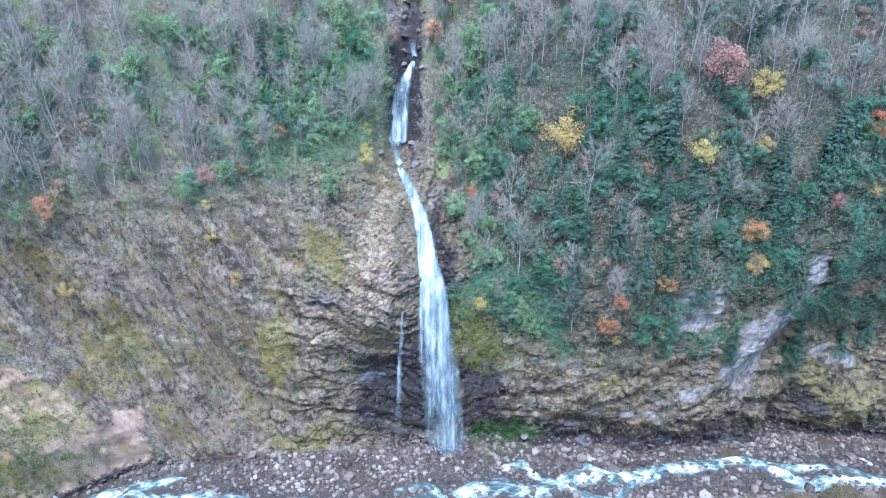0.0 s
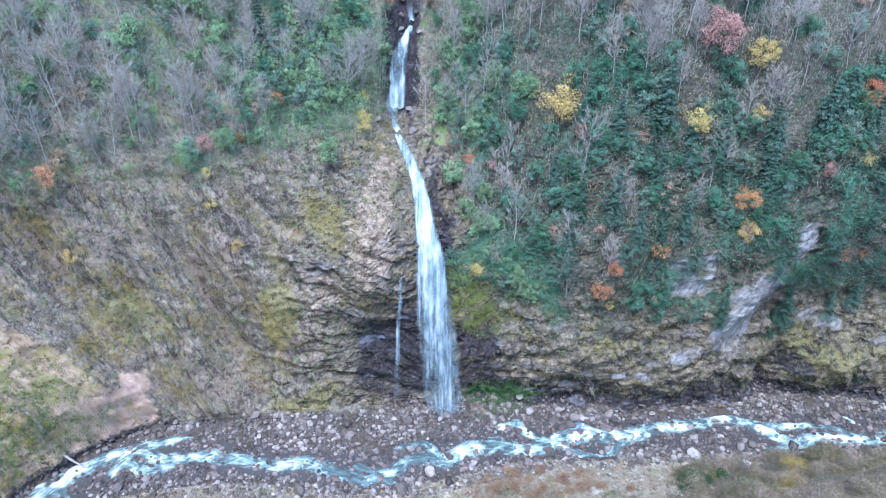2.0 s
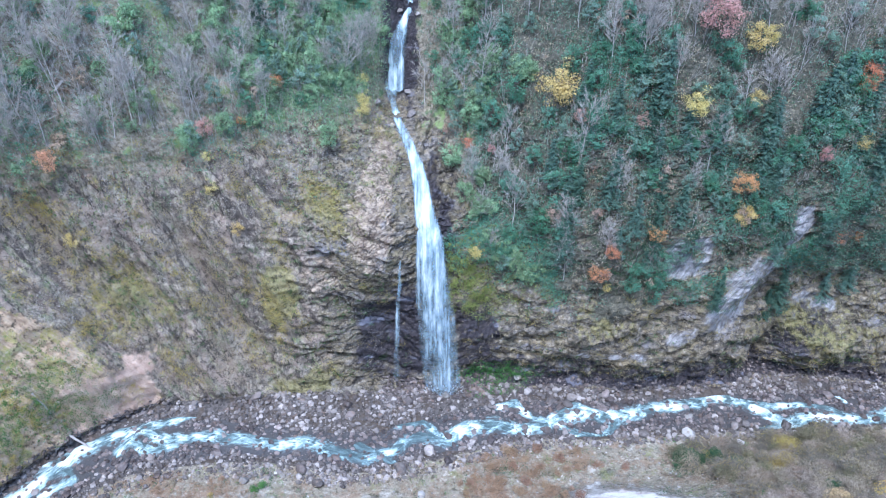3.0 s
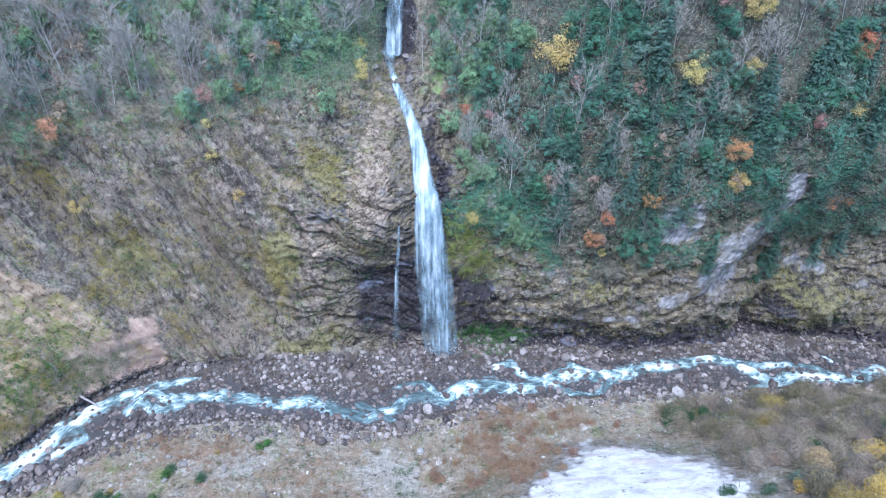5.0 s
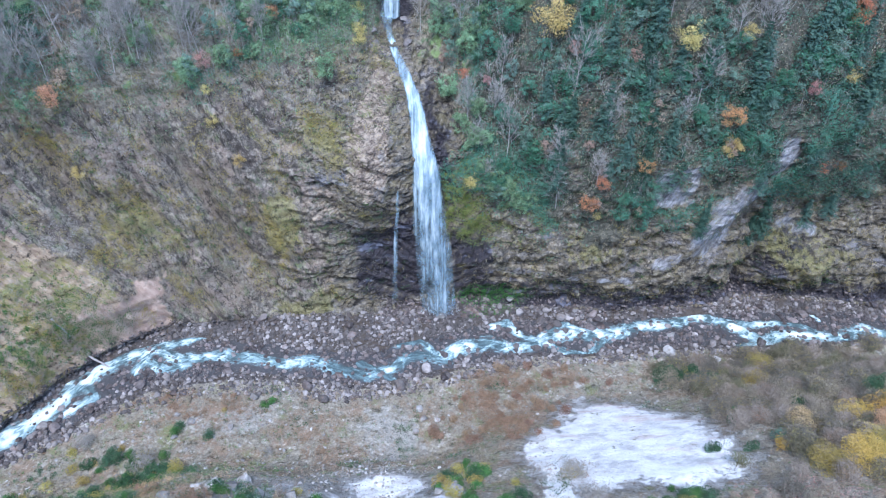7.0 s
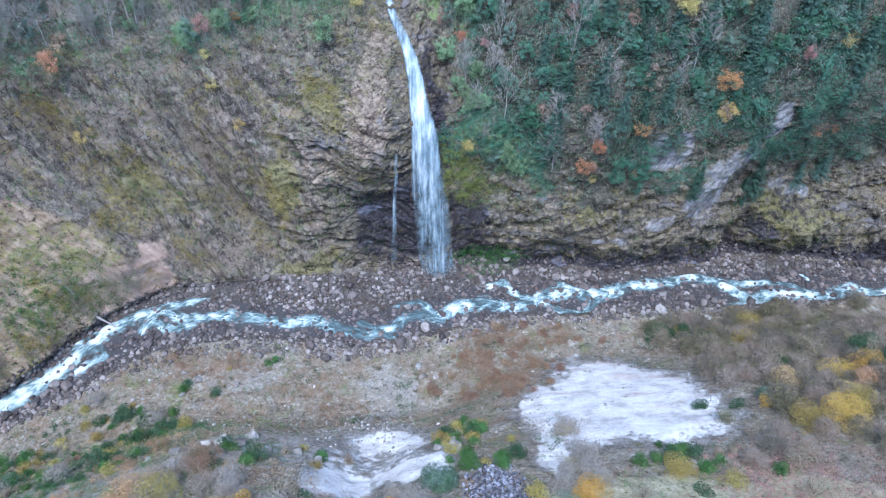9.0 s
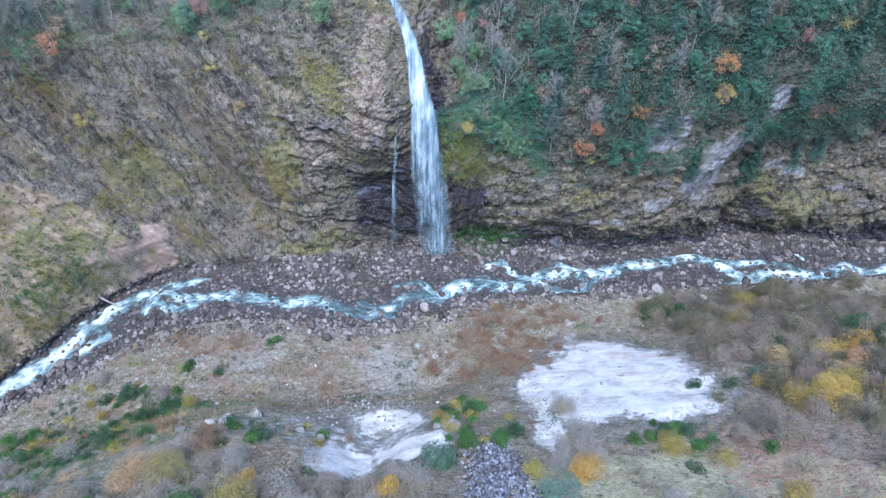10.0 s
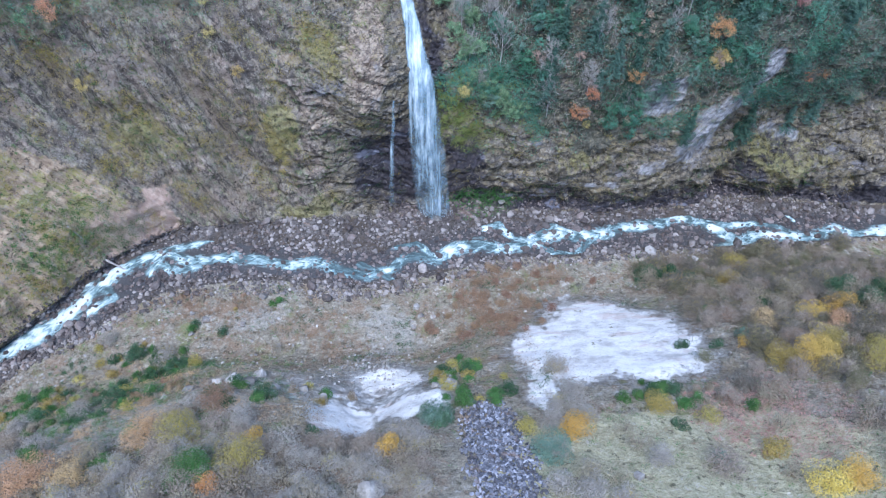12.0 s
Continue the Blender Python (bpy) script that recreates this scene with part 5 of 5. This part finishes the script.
# ---- near bank: bushes ----
NEAR_AT = [("green", 5, -77, 36, 4), ("green", 11, -75, 34, 3.5), ("shrub", 14, -73, 32, 4), ("green", 3, -64, 22, 3), ("green", 7, -63, 21, 5), ("green", 9, -63, 22, 3.5), ("green", 0, -68, 27, 2), ("green", 6, -58, 17, 2.5), ("green", -35, -95, 52, 8),
           ("shrub", -31, -75, 35, 5), ("shrub", -69, -48, 5, 4), ("shrub", -64, -50, 5, 4), ("shrub", -63, -57, 9, 5), ("shrub", -58, -52, 6, 4), ("shrub", -60, -55, 8, 4), ("shrub", -75, -50, 5, 3), ("green", -66, -53, 7, 3), ("olive", -55, -52, 6, 3), ("green", -90, -62, 10, 4), ("green", -84, -62, 11, 4)]
NEAR_GREEN = [("green", -85, -70, 16, 4), ("green", -72, -71, 22, 4), ("shrub", -79, -71, 19, 5), ("green", -51, -91, 45, 5), ("green", -66, -87, 39, 5), ("green", 41, -75, 35, 4), ("green", 44, -79, 37, 3), ("shrub", 51, -60, 25, 3), ("shrub", 57, -62, 27, 3),
              ("shrub", 0, -82, 40, 6), ("teal", 18, -90, 45, 7), ("shrub", 93, -43, 18, 7), ("shrub", 96, -50, 24, 6), ("shrub", 65, -21, -3, 5), ("shrub", 57, -21, -3, 5), ("shrub", 61, -22, -3, 4)]
NEAR_AUTUMN = [("amber", 70, -56, 25, 5), ("yellow", 82, -53, 24, 5), ("yellow", 89, -51, 24, 5.5), ("amber", 82, -59, 29, 5), ("yellow", 71, -70, 36, 6.5), ("olive", 75, -67, 34, 6), ("olive", 65, -69, 35, 5), ("olive", 80, -72, 39, 6), ("yellow", 57, -98, 51, 5), ("yellow", 61, -98, 52, 4), ("yellow", 23, -85, 42, 4),
               ("olive", 16, -84, 41, 3), ("olive", 39, -79, 38, 4), ("olive", 53, -91, 46, 3.5), ("yellow", -7, -90, 47, 3.5), ("yellow", -29, -87, 45, 3), ("olive", -29, -93, 49, 6.5), ("olive", -41, -87, 44, 6), ("rust", -38, -78, 38, 5), ("amber", -60, -94, 46, 7), ("yellow", 62, -62, 28, 2.5)]
NEAR_LAST = [("orange", -32, -99, 54, 4), ("amber", -55, -94, 47, 6), ("olive", 84, -18, -5, 5), ("olive", 76, -30, 5, 4.5), ("olive", 95, -60, 36, 6), ("yellow", 77, -62, 31, 4), ("shrub", 76, -48, 14, 4), ("shrub", 98, -40, 16, 6), ("shrub", 102, -45, 20, 6), ("teal", 64, -58, 26, 3), ("amber", -48, -84, 42, 5), ("rust", -57, -88, 42, 4),
             ("shrub", -20, -84, 42, 3), ("teal", 0, -82, 40, 5), ("green", 63, -45, 15, 3), ("shrub", 60, -50, 20, 3), ("olive", 47, -82, 40, 3), ("shrub", 41, -84, 41, 3), ("teal", 44, -92, 46, 3)]
WORDS = {"green": "bright green rounded bush on the bank", "shrub": "dark evergreen bush on the bank", "teal": "dull grey-green bush on the bank", "yellow": "yellow-leaved autumn bush on the bank",
         "olive": "olive-yellow half-bare bush on the bank", "orange": "orange-leaved autumn bush on the bank", "rust": "rusty brown autumn bush on the bank", "amber": "pale orange autumn bush on the bank"}
bushes = {}
for n, (kind, x, y, z, size) in enumerate(NEAR_AT + NEAR_GREEN + NEAR_AUTUMN + NEAR_LAST):
    full = size * (1.55 if kind in ("yellow", "olive", "amber", "rust") else 1.12)
    wide = 2.6 if full < 3.6 else 4.6 if full < 6 else 7.4 if full < 8.8 else 10.5
    m = stand(rng, snap(x, y, z), full / wide, 4, rng.uniform(0.8, 1.1))
    first = bushes.get((kind, wide))
    if first:
        copy_thing(first, m @ Matrix.Diagonal((*[1 / a for a in first.scale], 1)))
    else:
        first = bushes[kind, wide] = make_bush(600 + 3 * n, {"yellow": "gold"}.get(kind, kind), wide, WORDS[kind], "bushes on the near bank", 1.3 if kind in ("green", "shrub", "teal") else 1.1)
        first.matrix_basis = m

near = NEAR_BANK * 1.0
white_w = np.clip(np.maximum.reduce([patch(TX, TY, TZ, 39, -52, 17, 21, 10), patch(TX, TY, TZ, -10, -77, 11, 5), patch(TX, TY, TZ, -11, -65, 10, 7), patch(TX, TY, TZ, 9, -92, 6, 14)]) * 1.5, 0, 1)
bushy = near * (1 - white_w) * (1 - np.clip(1.5 * np.maximum(patch(TX, TY, TZ, -26, -70, 13, 8), patch(TX, TY, TZ, -62, -80, 16, 4, -10)), 0, 1)) * np.maximum.reduce([patch(TX, TY, TZ, -36, -95, 30, 12) * 1.2, patch(TX, TY, TZ, 88, -48, 26, 40, -20) * 1.3, patch(TX, TY, TZ, 25, -90, 26, 10) * 0.12, patch(TX, TY, TZ, -12, -92, 14, 6) * 0.8, patch(TX, TY, TZ, 22, -80, 7, 4) * 0.8, patch(TX, TY, TZ, 100, -30, 30, 20), patch(TX, TY, TZ, 86, -24, 26, 11) * 1.8, patch(TX, TY, TZ, -80, -85, 20, 12) * 0.5, 0 * TX + 0.015])
greys = [make_twig_bush(700, 4.5, "dark grey leafless bush on the bank", "leafless bushes on the bank", TWIG_DARK), make_twig_bush(705, 3.6, "brown leafless bush on the bank", "leafless bushes on the bank", TWIG_BROWN),
         make_twig_bush(710, 5.2, "grey bush with a few last leaves", "leafless bushes on the bank", TWIG_DARK, "olive"), make_twig_bush(715, 4.0, "brown bush with a few last leaves", "leafless bushes on the bank", TWIG_BROWN, "rust")]
pales = [make_twig_bush(720, 4.5, "pale grey leafless bush on the bank", "leafless bushes on the bank", TWIG), make_twig_bush(725, 3.8, "grey bush with a few yellow leaves", "leafless bushes on the bank", TWIG, "olive"), make_twig_bush(730, 5.0, "brown-grey leafless bush on the bank", "leafless bushes on the bank", TWIG_BROWN)]
plant(greys, scatter(bushy * (TX > 48), 190, 2.5, 41), 42, 0.8, 1.6)
plant(pales, scatter(bushy * (TX < 48), 140, 2.4, 47), 48, 0.8, 1.5)
duns = [make_bush(740 + 5 * k, "dun", size, "grey-brown autumn bush on the near bank", "dun bushes on the near bank", 0.42, name="dun_bush") for k, size in enumerate((4.5, 3.4, 6.0))]
plant(duns, scatter(bushy, 260, 1.9, 43), 44, 0.7, 1.4)
open_ground = near * (1 - white_w)
low_w = near * np.maximum.reduce([patch(TX, TY, TZ, -66, -51, 13, 5, -10) * 1.4, patch(TX, TY, TZ, -50, -38, 12, 6) * 0.15, patch(TX, TY, TZ, -68, -31, 5, 2) * 0.5, patch(TX, TY, TZ, -80, -66, 19, 7, -8), patch(TX, TY, TZ, 8, -66, 7, 9) * 0.45, patch(TX, TY, TZ, 44, -77, 12, 3.5) * 0.7, patch(TX, TY, TZ, 62, -22, 9, 3), patch(TX, TY, TZ, -30, -73, 14, 4) * 0.4])
lows = [make_bush(770, "green", 2.6, "small bright green bush on the bank", "low bushes on the bank", 1.2, name="low_bush"), make_bush(774, "shrub", 3.0, "small dark evergreen bush on the bank", "low bushes on the bank", 1.2, name="low_bush"),
        make_bush(778, "dun", 2.4, "small grey-brown bush on the bank", "low bushes on the bank", 0.9, name="low_bush"), make_bush(782, "olive", 2.6, "small olive bush on the bank", "low bushes on the bank", 0.9, name="low_bush")]
plant(lows, scatter(low_w, 170, 1.4, 45), 46, 0.6, 1.4)
rusts = [make_bush(790 + 4 * k, "rust", size, "rust-brown bracken clump on the near bank", "bracken clumps on the bank", 1.0, name="bracken_clump") for k, size in enumerate((2.6, 3.4))]
plant(rusts, scatter(near * np.maximum.reduce([patch(TX, TY, TZ, 14, -33, 12, 10), patch(TX, TY, TZ, 27, -25, 14, 4), patch(TX, TY, TZ, -62, -66, 12, 4) * 0.5]), 60, 1.8, 49), 50, 0.6, 1.3)
khakis = [make_bush(800 + 4 * k, "khaki", size, "dull khaki half-bare bush on the bank", "khaki bushes on the bank", 0.9, name="khaki_bush") for k, size in enumerate((5.0, 6.5, 4.0))]
plant(khakis, scatter(bushy * (TX > 52), 75, 3.0, 56), 57, 0.7, 1.3)
blade_stuff("bank_grass", "dry straw-coloured grass on the near bank", open_ground, 6000, 5, 0.6, GRASS_DRY, 511, 0.8, 0.045)
leafy_stuff("bank_herbs", "low green plants on the near bank", open_ground * np.clip(0.25 + lump2, 0.02, 1), 1700, 22, 0.8, 0.09, LEAF["green"], 512, 0.1)
hillside = open_ground * np.maximum.reduce([patch(TX, TY, TZ, -78, -70, 20, 8, -8), patch(TX, TY, TZ, -48, -80, 22, 7), patch(TX, TY, TZ, -60, -60, 16, 8)])
leafy_stuff("hillside_herbs", "green low plants on the rocky hillside", hillside * np.clip(0.2 + 1.6 * fbm(TX, TY, TZ, 5, 3), 0.01, 2), 700, 40, 1.0, 0.075, LEAF["green"], 553, 0.2)
leafy_stuff("hillside_brush", "orange-brown low brush on the rocky hillside", hillside * np.clip(0.2 - 1.6 * fbm(TX, TY, TZ, 5, 3), 0.01, 2), 500, 40, 1.0, 0.075, LEAF["amber"], 554, 0.2)
leafy_stuff("bank_ferns", "rust-brown ferns on the near bank", open_ground * (np.clip(0.2 - lump2, 0.02, 1) + 1.5 * np.maximum(patch(TX, TY, TZ, 12, -36, 16, 8), patch(TX, TY, TZ, -55, -38, 20, 7))), 4200, 12, 0.9, 0.095, LEAF["rust"], 513, 0.1)
scrub = open_ground * ramp(TY, -78, -58)
leafy_stuff("rust_thicket", "rust-brown bracken and low scrub on the near bank", scrub * np.maximum.reduce([patch(TX, TY, TZ, 16, -32, 9, 10), patch(TX, TY, TZ, 27, -25, 12, 4), patch(TX, TY, TZ, -55, -32, 14, 6) * 0.6, patch(TX, TY, TZ, -25, -42, 10, 6) * 0.4]) * np.clip(0.3 + 1.5 * fbm(TX, TY, TZ, 4, 3), 0.02, 2), 900, 40, 1.2, 0.085, LEAF["rust"], 550, 0.5)
leafy_stuff("dun_scrub", "grey-brown low scrub on the near bank", scrub * np.clip(0.05 + 1.5 * fbm(TX + 9, TY, TZ, 6, 4), 0.01, 2), 2200, 18, 1.1, 0.11, LEAF["dun"], 551, 0.2)
leafy_stuff("green_scrub", "dark green low scrub on the near bank", scrub * np.clip(1.5 * fbm(TX, TY + 31, TZ, 7, 4) - 0.35, 0.004, 2), 700, 24, 1.0, 0.11, LEAF["shrub"], 552, 0.2)
leafy_stuff("red_brush", "reddish low brush on the near bank", open_ground * patch(TX, TY, TZ, 57, -84, 10, 8), 700, 26, 0.9, 0.08, LEAF["red"], 514, 0.15)
leafy_stuff("straw_tufts", "pale straw-coloured grass tufts on the near bank", open_ground, 4500, 11, 0.9, 0.09, GRASS_DRY, 517, 0.1)
leafy_stuff("bank_thicket", "dark grey-brown thicket of bare bushes on the near bank", np.clip(bushy, 0, 1) * (TX > 50), 420, 70, 2.0, 0.065, TWIG_DARK, 516, 0.8)
leafy_stuff("pale_thicket", "pale grey thicket of bare bushes on the near bank", np.clip(bushy, 0, 1) * (TX < 50), 520, 70, 2.0, 0.065, TWIG, 518, 0.8)
leafy_stuff("spur_grass", "bright green grass on the spur above the river", FAR_WALL * np.maximum(patch(TX, TY, TZ, -88, 20, 8, 7, -35, "xz"), patch(TX, TY, TZ, -81, 12, 5, 5, -35, "xz")), 900, 14, 0.9, 0.12, LEAF["green"], 522, 0.15)
blade_stuff("bank_brush", "grey brush on the near bank", bushy, 2500, 7, 1.0, TWIG_DARK, 515, 0.7, 0.025)

# ---- stones ----
STONE = stone_material("river_stone", (0.045, 0.038, 0.036), (0.38, 0.345, 0.33))
STONE_DARK = stone_material("wet_stone", (0.028, 0.023, 0.024), (0.25, 0.21, 0.20), 1.0)
STONE_PALE = stone_material("pale_stone", (0.20, 0.19, 0.18), (0.52, 0.50, 0.48))
STONE_SLATE = stone_material("slate_rubble", (0.022, 0.024, 0.032), (0.35, 0.36, 0.42))


def stone_mesh(name, seed, material, rough=0.28, level=2):
    """An angular, worn boulder, about one metre across."""
    bm = bmesh.new()
    bmesh.ops.create_icosphere(bm, subdivisions=level, radius=0.5)
    r = np.random.default_rng(seed)
    squash = Vector(r.uniform(0.7, 1.2, 3) * (1.15, 1.0, 0.75))
    cuts = [(Vector(r.normal(size=3)).normalized(), r.uniform(0.2, 0.36)) for _ in range(8)]
    for v in bm.verts:
        for n, d in cuts:
            over = v.co.dot(n) - d
            if over > 0:
                v.co -= n * over * 0.9
        v.co *= 1 + rough * 0.35 * noise.noise(v.co * 3 + Vector((seed, 0, 0)))
        v.co = Vector(a * b for a, b in zip(v.co, squash))
    me = bpy.data.meshes.new(name)
    bm.to_mesh(me)
    bm.free()
    me.materials.append(material)
    return me


def stone_stuff(name, label, at, sizes, material, seed):
    """Many stones as one heap."""
    r = np.random.default_rng(seed)
    kinds = []
    for k in range(6):
        me = stone_mesh("loose_stone", seed + k, material, 0.3, 1)
        co = np.empty(len(me.vertices) * 3, np.float32)
        me.vertices.foreach_get("co", co)
        tri = np.empty(len(me.loops), np.int32)
        me.loops.foreach_get("vertex_index", tri)
        kinds.append((co.reshape(-1, 3), tri.reshape(-1, 3)))
        bpy.data.meshes.remove(me)
    verts, faces, n = [], [], 0
    for p, s in zip(at, sizes):
        co, tri = kinds[int(r.integers(6))]
        a, b = r.uniform(0, 6.28), r.uniform(-0.5, 0.5)
        turn = np.array(Euler((b, b * 0.7, a)).to_matrix())
        verts.append(co @ turn.T * s + p + (0, 0, 0.12 * s))
        faces.append(tri + n)
        n += len(co)
    me = raw_mesh(name, np.concatenate(verts), np.concatenate(faces), material)
    return tagged(new(name, me), label, "stones", kind="stuff")


rows_v = np.arange(TX.shape[1])[None, :] + 0 * TX
bank = ((rows_v > ROWS[5] - 10) & (rows_v < ROWS[8] + 1) & (TX > -115) & (TX < 135)) * 1.0
in_water = ((rows_v > ROWS[5] + 3) & (rows_v < ROWS[7] - 2)) * bank
rng = np.random.default_rng(77)
at = cover_points(bank * (1 - 0.7 * in_water) * np.clip(1.2 - 2 * channel(TX, TY), 0.02, 1) * (0.4 + ramp(fbm(TX, TY, TZ, 9, 3), -0.4, 0.4)), 11000, 801, 0.0)
stone_stuff("river_stones", "grey and brown stones along the river banks", at, 0.3 + 1.7 * rng.random(len(at)) ** 4, STONE, 811)
still = in_water * np.clip(1 - 1.0 * channel(TX, TY), 0.12, 1)
at = cover_points(still * (0.3 + ramp(fbm(TX, TY, TZ, 6, 3), -0.3, 0.3)), 3800, 802, 0.0)
at[:, 2] = np.maximum(at[:, 2], river_z(at[:, 0]) - 0.05)
stone_stuff("wet_stones", "dark wet stones in the river bed", at, 0.35 + 1.5 * rng.random(len(at)) ** 3, STONE_DARK, 821)
foot = ((rows_v > ROWS[8] - 7) & (rows_v < ROWS[8] + 6)) * 1.0
at = cover_points(foot * (0.35 + (np.abs(TX) < 14)) * ((TX > -16) | ((TX < -66) & (TX > -112))) * (TX < 125), 3200, 803, 0.0)
stone_stuff("plunge_stones", "dark wet rubble at the foot of the falls", at, 0.3 + 1.1 * rng.random(len(at)) ** 2, STONE_DARK, 831)
boulder_kinds = [stone_mesh("boulder", 850 + k, STONE if k < 3 else STONE_DARK, 0.35, 2) for k in range(5)]
for n, i in enumerate(scatter(bank * (0.3 + 0.7 * in_water) * np.clip(1.1 - 0.75 * channel(TX, TY), 0, 1) * (0.5 + ramp(TX, 0, 40)), 295, 1.6, 51)):
    p = SPOTS.reshape(-1, 3)[i]
    s = 1.0 + 2.4 * rng.random() ** 2.2
    b = new("boulder", boulder_kinds[int(rng.integers(5))])
    b.matrix_basis = Matrix.LocRotScale(Vector(p) + Vector((0, 0, 0.12 * s)), Euler((rng.uniform(-0.4, 0.4), rng.uniform(-0.4, 0.4), rng.uniform(0, 6.28))), Vector((s, s, s)))
    tagged(b, "weathered boulder lying by the mountain river", "boulder", "boulders along the river")
at = cover_points(NEAR_BANK * patch(TX, TY, TZ, 9, -93, 4.5, 13), 2600, 804, 0.1)
stone_stuff("slate_rubble", "chute of grey angular slate rubble on the slope", at, 0.4 + 0.45 * rng.random(len(at)), STONE_SLATE, 841)
at = cover_points(open_ground * np.clip(1 - bushy, 0, 1) * ramp(TY, -75, -55) + 5 * NEAR_BANK * patch(TX, TY, TZ, -14, -57, 8, 10), 2800, 805, 0.0)
stone_stuff("bank_stones", "pale stones scattered on the near bank", at, 0.2 + 0.8 * rng.random(len(at)) ** 4, STONE_PALE, 861)
BLOCKS = [(64, -6, -6, 4.0), (62, -12, -5, 4.4), (74, -15, -5, 2.6), (-5, -39, 1, 2.0), (-4, -33, 0, 2.6), (19, -11, -3, 2.4), (16, -10, -3, 2.0), (-56, -38, 3, 2.6), (-47, -39, 3, 2.2), (-59, -42, 4, 2.0), (3, -70, 29, 3.2), (0, -71, 30, 2.2), (-36, -63, 22, 3.4), (-36, -66, 27, 3.5), (-30, -70, 31, 3.0), (-24, -70, 31, 2.6), (-20, -72, 32, 2.4), (-47, -70, 29, 3.2), (-52, -71, 27, 2.2), (-43, -30, 2, 3.0), (-35, -29, 1, 1.7), (-40, -66, 24, 4.0), (-43, -66, 24, 3.0), (-9, -98, 52, 5.0), (30, -95, 49, 2.2), (-3, -36, 1, 2.2), (0, -36, 1, 1.8), (2, -3, 0, 3.0), (20, 2, 0, 2.5), (-60, -36, 2, 1.8)]
pale_boulder = stone_mesh("boulder", 866, STONE_PALE, 0.35, 2)
for x, y, z, s in BLOCKS:
    b = new("boulder", pale_boulder)
    b.matrix_basis = Matrix.LocRotScale(Vector(snap(x, y, z)) + Vector((0, 0, 0.15 * s)), Euler((rng.uniform(-0.3, 0.3), rng.uniform(-0.3, 0.3), rng.uniform(0, 6.28))), Vector((s, s, s)))
    tagged(b, "large pale boulder on the river bank", "boulder", "large boulders")


for x, y, z, s in [(-6.8, 63, 98, 2.2), (-5.2, 62, 97, 1.5), (-7.6, 59.5, 95, 1.4), (-6.2, 57, 92.5, 1.8), (-6.4, 53.5, 89.5, 1.5), (-8.5, 50, 85, 1.8), (-5.8, 51, 86, 1.5), (-8.4, 53, 88.5, 2.6), (-5.6, 55, 90, 1.6), (-8, 57, 92, 1.7), (-5, 59, 94, 2.0), (-7.5, 61, 96, 1.8), (-4.8, 49, 81, 2.2), (-8.8, 49, 82, 2.0), (-7, 31.5, 63, 3.0), (-13, 33, 64, 2.4), (-8, 38, 66, 2.2)]:
    b = new("boulder", boulder_kinds[3 if s < 2 else 0])
    b.matrix_basis = Matrix.LocRotScale(Vector(snap(x, y, z)) + Vector((0, -0.4, 0.1 * s)), Euler((rng.uniform(-0.4, 0.4), 0.2, rng.uniform(0, 6.28))), Vector((s, s, s)))
    tagged(b, "wet boulder in the stream above the falls", "boulder", "stream boulders")


def fallen_log(a, b, radius, label):
    s = Soup(int(abs(a[0]) * 7) + 3)
    a, b = np.array(snap(*a)), np.array(snap(*b))
    f = np.linspace(0, 1, 7)[:, None]
    s.tube(a * (1 - f) + b * f + (0, -radius, radius) + s.rng.normal(0, 0.05, (7, 3)), np.linspace(radius, radius * 0.6, 7), 7)
    return tagged(new("fallen_log", s.mesh("fallen_log", BARK_PALE)), label, "log", "fallen logs")


fallen_log((-91, -21, 20), (-87, -21, 15), 0.28, "grey fallen log on the grassy slope")
fallen_log((-84, -22, 8), (-80, -22, 4), 0.3, "grey driftwood log at the river edge")
fallen_log((-77, 10, 79), (-82, 6, 74), 0.25, "pale fallen trunk on the wooded slope")
fallen_log((-66, 19, 88), (-67, 15, 84), 0.22, "pale fallen trunk on the wooded slope")
